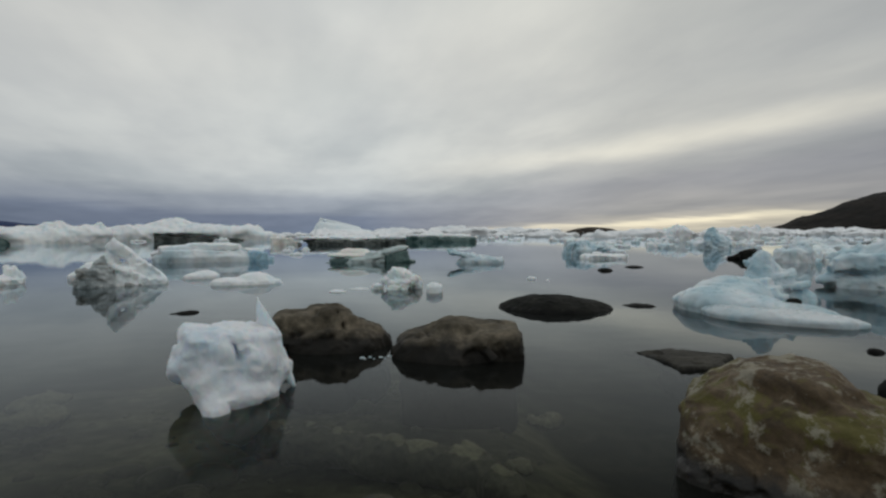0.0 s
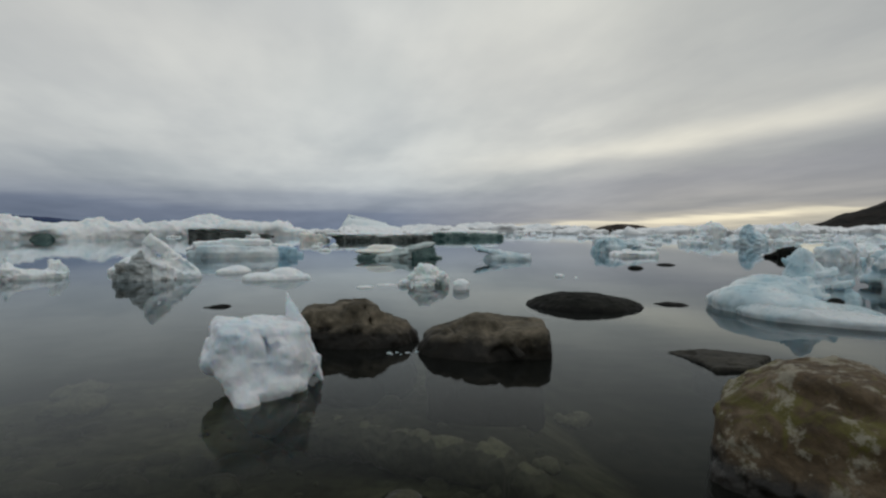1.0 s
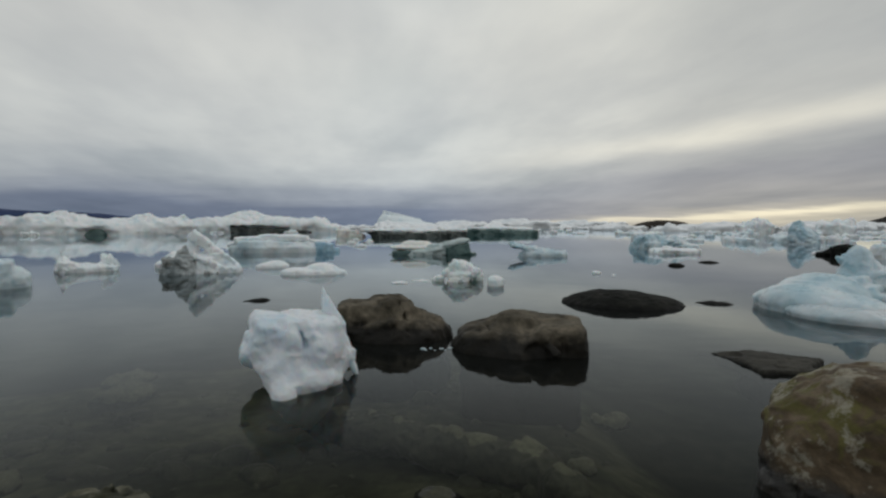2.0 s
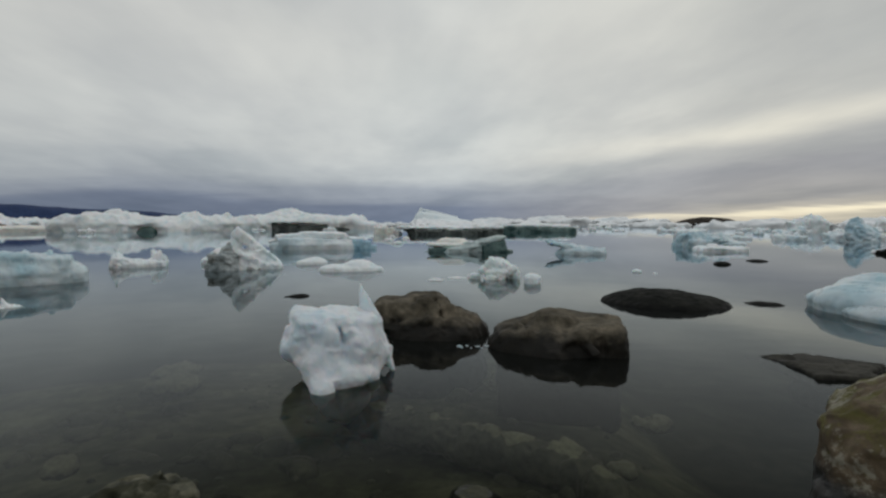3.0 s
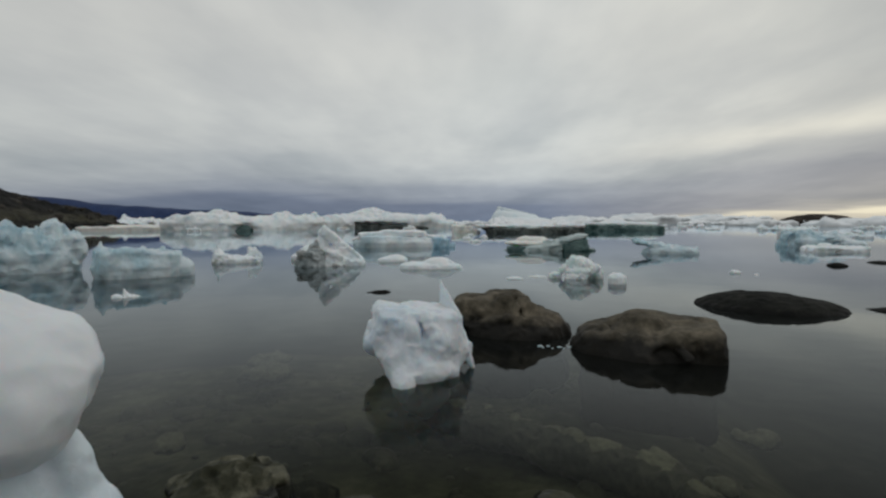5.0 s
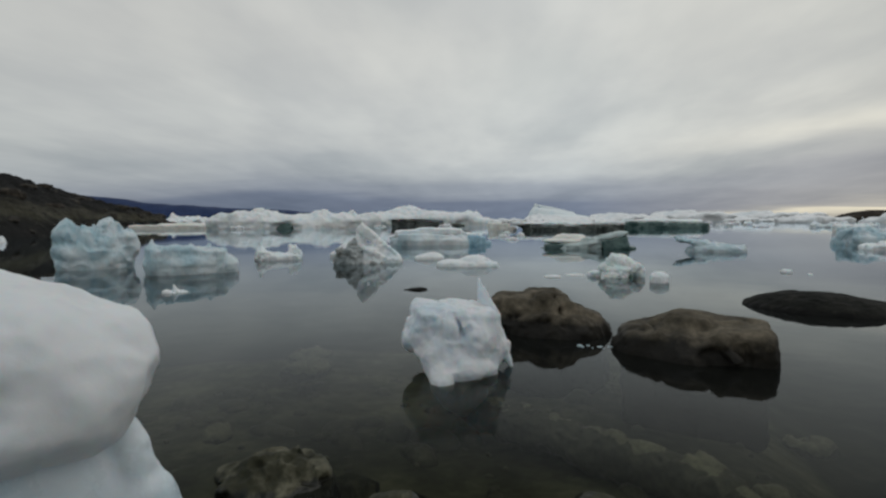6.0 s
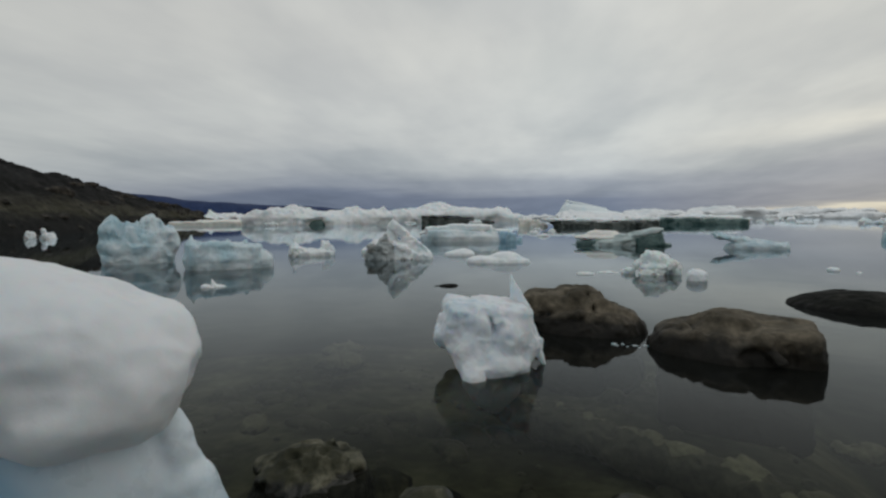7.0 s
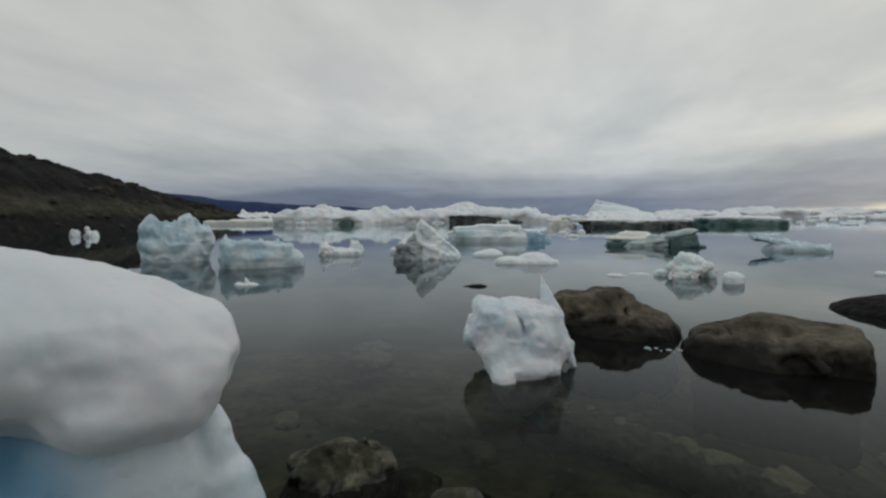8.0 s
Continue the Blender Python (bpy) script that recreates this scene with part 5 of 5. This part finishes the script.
thing("ice_floe", "small grey-white scrap of drift ice", "ice floe", -10.536, 37.983, 15.5, [
    ("body", ICE_WHITE, dict(step=0.026, soft=0.0867, swell=(0.0347, 0.217), cups=(0.0156, 0.173), seed=9505, keel=-0.0867, plinth=0.078), [
        ("e", 0, 0, 0, 0.334, 0.217, 0.26),
        ("e", -0.134, 0, 0, 0.167, 0.173, 0.182)], ""),
], group="drifting ice")
thing("ice_floe", "small grey-white scrap of drift ice", "ice floe", -13.133, 42.779, 17.1, [
    ("body", ICE_WHITE, dict(step=0.0293, soft=0.0976, swell=(0.039, 0.244), cups=(0.0176, 0.195), seed=9518, keel=-0.0976, plinth=0.0732), [
        ("e", 0, 0, 0, 0.327, 0.244, 0.244),
        ("e", -0.131, 0, 0, 0.163, 0.195, 0.171)], ""),
], group="drifting ice")
thing("ice_floe", "small grey-white scrap of drift ice", "ice floe", 2.707, 12.745, -12.0, [
    ("body", ICE_WHITE, dict(step=0.00872, soft=0.0291, swell=(0.0116, 0.0727), cups=(0.00523, 0.0582), seed=9531, keel=-0.0291, plinth=0.00872), [
        ("e", 0, 0, 0, 0.0427, 0.0727, 0.0291),
        ("e", -0.0171, 0, 0, 0.0213, 0.0582, 0.0204)], ""),
], group="drifting ice")
thing("ice_floe", "small grey-white scrap of drift ice", "ice floe", -1.180, 10.932, 6.2, [
    ("body", ICE_WHITE, dict(step=0.00748, soft=0.0249, swell=(0.00998, 0.0624), cups=(0.00449, 0.0499), seed=9544, keel=-0.0249, plinth=0.00748), [
        ("e", 0, 0, 0, 0.0744, 0.0624, 0.0249),
        ("e", -0.0298, 0, 0, 0.0372, 0.0499, 0.0175)], ""),
], group="drifting ice")

# ---- stones under the water ----
thing("sunken_rock", "long pale ledge of rock under the water", "rock", -0.560, 3.327, 9.6, [
    ("body", ROCK_BED, dict(step=0.0114, soft=0.0456, swell=(0.0228, 0.19), cups=(0.0152, 0.114), seed=2145, keel=-0.32), [
        ("e", -0.70, 0.58, -0.14, 0.30, 0.15, 0.13, 0, -28),
        ("e", -0.38, 0.41, -0.14, 0.30, 0.17, 0.15, 0, -26),
        ("e", -0.06, 0.27, -0.14, 0.30, 0.17, 0.15, 0, -27),
        ("e", 0.18, 0.13, -0.14, 0.28, 0.16, 0.15, 0, -30),
        ("e", 0.45, -0.01, -0.14, 0.28, 0.15, 0.15, 0, -22),
        ("e", 0.66, -0.12, -0.14, 0.22, 0.16, 0.15, 0, -34),
        ("e", 0.78, -0.30, -0.14, 0.20, 0.13, 0.15, 0, -62),
        ("e", 0.84, -0.50, -0.14, 0.22, 0.13, 0.15, 0, -72)], ""),
], z=-0.25, group="stones under the water")
thing("sunken_rock", "dark stone under the water", "rock", -1.618, 2.206, 35.4, [
    ("body", ROCK_MOSS, dict(step=0.00894, soft=0.0358, swell=(0.0179, 0.149), cups=(0.0119, 0.0894), seed=2171, keel=-0.179, facets=7, facet_cut=0.86), [
        ("e", 0, 0, 0, 0.208, 0.149, 0.0894)], ""),
], z=-0.3, group="stones under the water")
thing("sunken_rock", "pale flat stone under the water", "rock", -3.585, 4.342, 39.2, [
    ("body", ROCK_BED, dict(step=0.0187, soft=0.0747, swell=(0.0374, 0.311), cups=(0.0249, 0.187), seed=2184, keel=-0.374, facets=7, facet_cut=0.86), [
        ("e", 0, 0, 0, 0.271, 0.187, 0.0996, 0, 10),
        ("e", -0.16, -0.0872, 0, 0.148, 0.112, 0.0747)], ""),
], z=-0.42, group="stones under the water")
thing("sunken_rock", "pale flat stone under the water", "rock", -3.062, 2.637, 49.1, [
    ("body", ROCK_BED, dict(step=0.0128, soft=0.0511, swell=(0.0256, 0.213), cups=(0.017, 0.128), seed=2197, keel=-0.256, facets=7, facet_cut=0.86), [
        ("e", 0, 0, 0, 0.106, 0.0852, 0.0511)], ""),
], z=-0.36, group="stones under the water")
thing("sunken_rock", "pale flat stone under the water", "rock", 0.880, 4.248, -11.7, [
    ("body", ROCK_BED, dict(step=0.0145, soft=0.0582, swell=(0.0291, 0.242), cups=(0.0194, 0.145), seed=2223, keel=-0.291, facets=7, facet_cut=0.86), [
        ("e", 0, 0, 0, 0.171, 0.116, 0.0679, 0, 20)], ""),
], z=-0.42, group="stones under the water")
thing("sunken_rock", "pale flat stone under the water", "rock", 0.561, 3.612, -8.8, [
    ("body", ROCK_BED, dict(step=0.0124, soft=0.0494, swell=(0.0247, 0.206), cups=(0.0165, 0.124), seed=2236, keel=-0.247, facets=7, facet_cut=0.86), [
        ("e", 0, 0, 0, 0.0977, 0.0742, 0.0494, 0, -12)], ""),
], z=-0.52, group="stones under the water")
thing("sunken_rock", "pale flat stone under the water", "rock", -3.899, 4.733, 39.5, [
    ("body", ROCK_BED, dict(step=0.0163, soft=0.0651, swell=(0.0325, 0.271), cups=(0.0217, 0.163), seed=2249, keel=-0.325, facets=7, facet_cut=0.86), [
        ("e", 0, 0, 0, 0.294, 0.184, 0.0759, 0, 12)], ""),
], z=-0.4, group="stones under the water")
thing("sunken_rock", "pale flat stone under the water", "rock", -3.010, 2.614, 49.5, [
    ("body", ROCK_BED, dict(step=0.011, soft=0.0438, swell=(0.0219, 0.183), cups=(0.0146, 0.11), seed=2262, keel=-0.219, facets=7, facet_cut=0.86), [
        ("e", 0, 0, 0, 0.119, 0.095, 0.0438, 0, 30)], ""),
], z=-0.36, group="stones under the water")

# ---- boulders along the headland's shore ----
rng = random.Random(5)
STONES = []
for k in range(5):
    me = carve("shore_boulder", [("e", 0, 0, 0.1, 0.55, 0.45, 0.42), ("b", 0.2, 0, 0.1, 0.34, 0.34, 0.30, 12, 25)], 0.06, 0.08, (0.07, 0.5), (0.04, 0.3), 40 + k, -0.35, facets=9, facet_cut=0.84)
    me.materials.append(ROCK_SHORE)
    STONES.append(me)
CRAGS = []
for k in range(4):
    me = carve("rock_outcrop", [("b", 0, 0, 0.2, 0.6, 0.5, 0.35, 10, 20), ("b", 0.35, 0.1, 0.1, 0.4, 0.4, 0.4, -14, 35), ("b", -0.4, 0, 0.0, 0.4, 0.4, 0.35, 6, -15)], 0.07, 0.06, (0.09, 0.45), (0.05, 0.3), 70 + k, -0.35, facets=8, facet_cut=0.9)
    me.materials.append(ROCK_CRAG)
    CRAGS.append(me)
for k in range(46):
    u = rng.random() ** 1.4 * 0.8
    a, b = around(88, 22), around(53.6, 160)
    v = rng.uniform(0.004, 0.10)
    c, d = around(84, 100), around(52.0, 185)
    x = (a[0] + (b[0] - a[0]) * u) * (1 - v) + (c[0] + (d[0] - c[0]) * u) * v
    y = (a[1] + (b[1] - a[1]) * u) * (1 - v) + (c[1] + (d[1] - c[1]) * u) * v
    s = rng.uniform(0.35, 1.1)
    ob = new("shore_boulder", rng.choice(STONES))
    ob.matrix_world = pose(x, y, max(0.0, headland(u, v, x, y) - 0.1), 0, 0, rng.uniform(0, 360)) @ Matrix.Diagonal((s, s * rng.uniform(0.7, 1.1), s * rng.uniform(0.6, 1.0), 1))
    tagged(ob, "dark weathered boulder on the headland's shore", "boulder", "headland boulders")

for k in range(44):       # bare outcrops along the slope and the crest
    u = 0.25 + 0.73 * rng.random()
    v = rng.uniform(0.80, 0.97) if k % 4 == 0 else rng.uniform(0.12, 0.6)
    a, b, c, d = around(88, 22), around(53.6, 160), around(84, 100), around(52.0, 185)
    x = (a[0] + (b[0] - a[0]) * u) * (1 - v) + (c[0] + (d[0] - c[0]) * u) * v
    y = (a[1] + (b[1] - a[1]) * u) * (1 - v) + (c[1] + (d[1] - c[1]) * u) * v
    s = rng.uniform(0.8, 2.0)
    ob = new("rock_outcrop", rng.choice(CRAGS))
    ob.parent = head
    ob.matrix_world = pose(x, y, headland(u, v, x, y) - 0.25 * s, 0, 0, rng.uniform(0, 360)) @ Matrix.Diagonal((s * rng.uniform(0.9, 1.8), s, s * rng.uniform(0.6, 1.1), 1))


# ---- ice field out to the horizon ----
rng = random.Random(11)


def floe_shape(k, wide, high, step):
    lumps = [("b", 0, 0, 0.12 * high, 0.46 * wide, 0.30 * wide, 0.34 * high)]
    r = random.Random(100 + k)
    for _ in range(5):
        h = high * r.uniform(0.35, 0.95)
        lumps.append(("e", wide * r.uniform(-0.36, 0.36), wide * r.uniform(-0.15, 0.15), 0.35 * h, wide * r.uniform(0.10, 0.26), wide * r.uniform(0.10, 0.22), 0.62 * h))
    return carve("ice_floe", lumps, step, 0.08 * wide, (0.035 * wide, 0.25 * wide), (0.025 * wide, 0.16 * wide), 300 + k, -0.15 * high, plinth=0.25 * high)


KINDS = []
for k in range(10):
    me = floe_shape(k, 2.0, 0.45 + 0.08 * k, 0.045)
    me.materials.append((ICE_WHITE, ICE_BLUE, ICE_WHITE, ICE_WHITE, ICE_BLUE)[k % 5])
    KINDS.append(me)
FAR_KINDS = []
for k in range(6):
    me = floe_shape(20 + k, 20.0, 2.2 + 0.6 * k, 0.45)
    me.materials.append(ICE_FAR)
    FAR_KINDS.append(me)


def scatter(count, az, dist, size, meshes, label, group):
    """Floes spread over a sector, the farther the sparser."""
    for _ in range(count):
        d = dist[0] * (dist[1] / dist[0]) ** rng.random()
        bearing = rng.uniform(*az)
        if (-29.5 < bearing < -19.5 and d < 43) or (-34 < bearing < -28.5 and d < 48):   # open lanes in the pack
            continue
        if -23 < bearing < -13 and d > 150:           # open water before the islet
            continue
        x, y = around(bearing, d)
        s = rng.uniform(*size)
        ob = new("ice_floe", rng.choice(meshes))
        ob.matrix_world = pose(x, y, 0, 0, 0, rng.uniform(0, 360)) @ Matrix.Diagonal((s * rng.uniform(0.8, 1.4), s, s * rng.uniform(0.8, 1.2), 1))
        tagged(ob, label, "ice floe", group)


scatter(120, (-47, -15), (24, 120), (0.4, 1.05), KINDS, "weathered blue-white floe in the pack ice", "pack ice")
scatter(26, (-16, 2), (75, 150), (0.6, 1.2), KINDS, "weathered blue-white floe in the pack ice", "pack ice")
scatter(34, (2, 52), (88, 170), (0.7, 1.3), KINDS, "weathered blue-white floe in the pack ice", "pack ice")
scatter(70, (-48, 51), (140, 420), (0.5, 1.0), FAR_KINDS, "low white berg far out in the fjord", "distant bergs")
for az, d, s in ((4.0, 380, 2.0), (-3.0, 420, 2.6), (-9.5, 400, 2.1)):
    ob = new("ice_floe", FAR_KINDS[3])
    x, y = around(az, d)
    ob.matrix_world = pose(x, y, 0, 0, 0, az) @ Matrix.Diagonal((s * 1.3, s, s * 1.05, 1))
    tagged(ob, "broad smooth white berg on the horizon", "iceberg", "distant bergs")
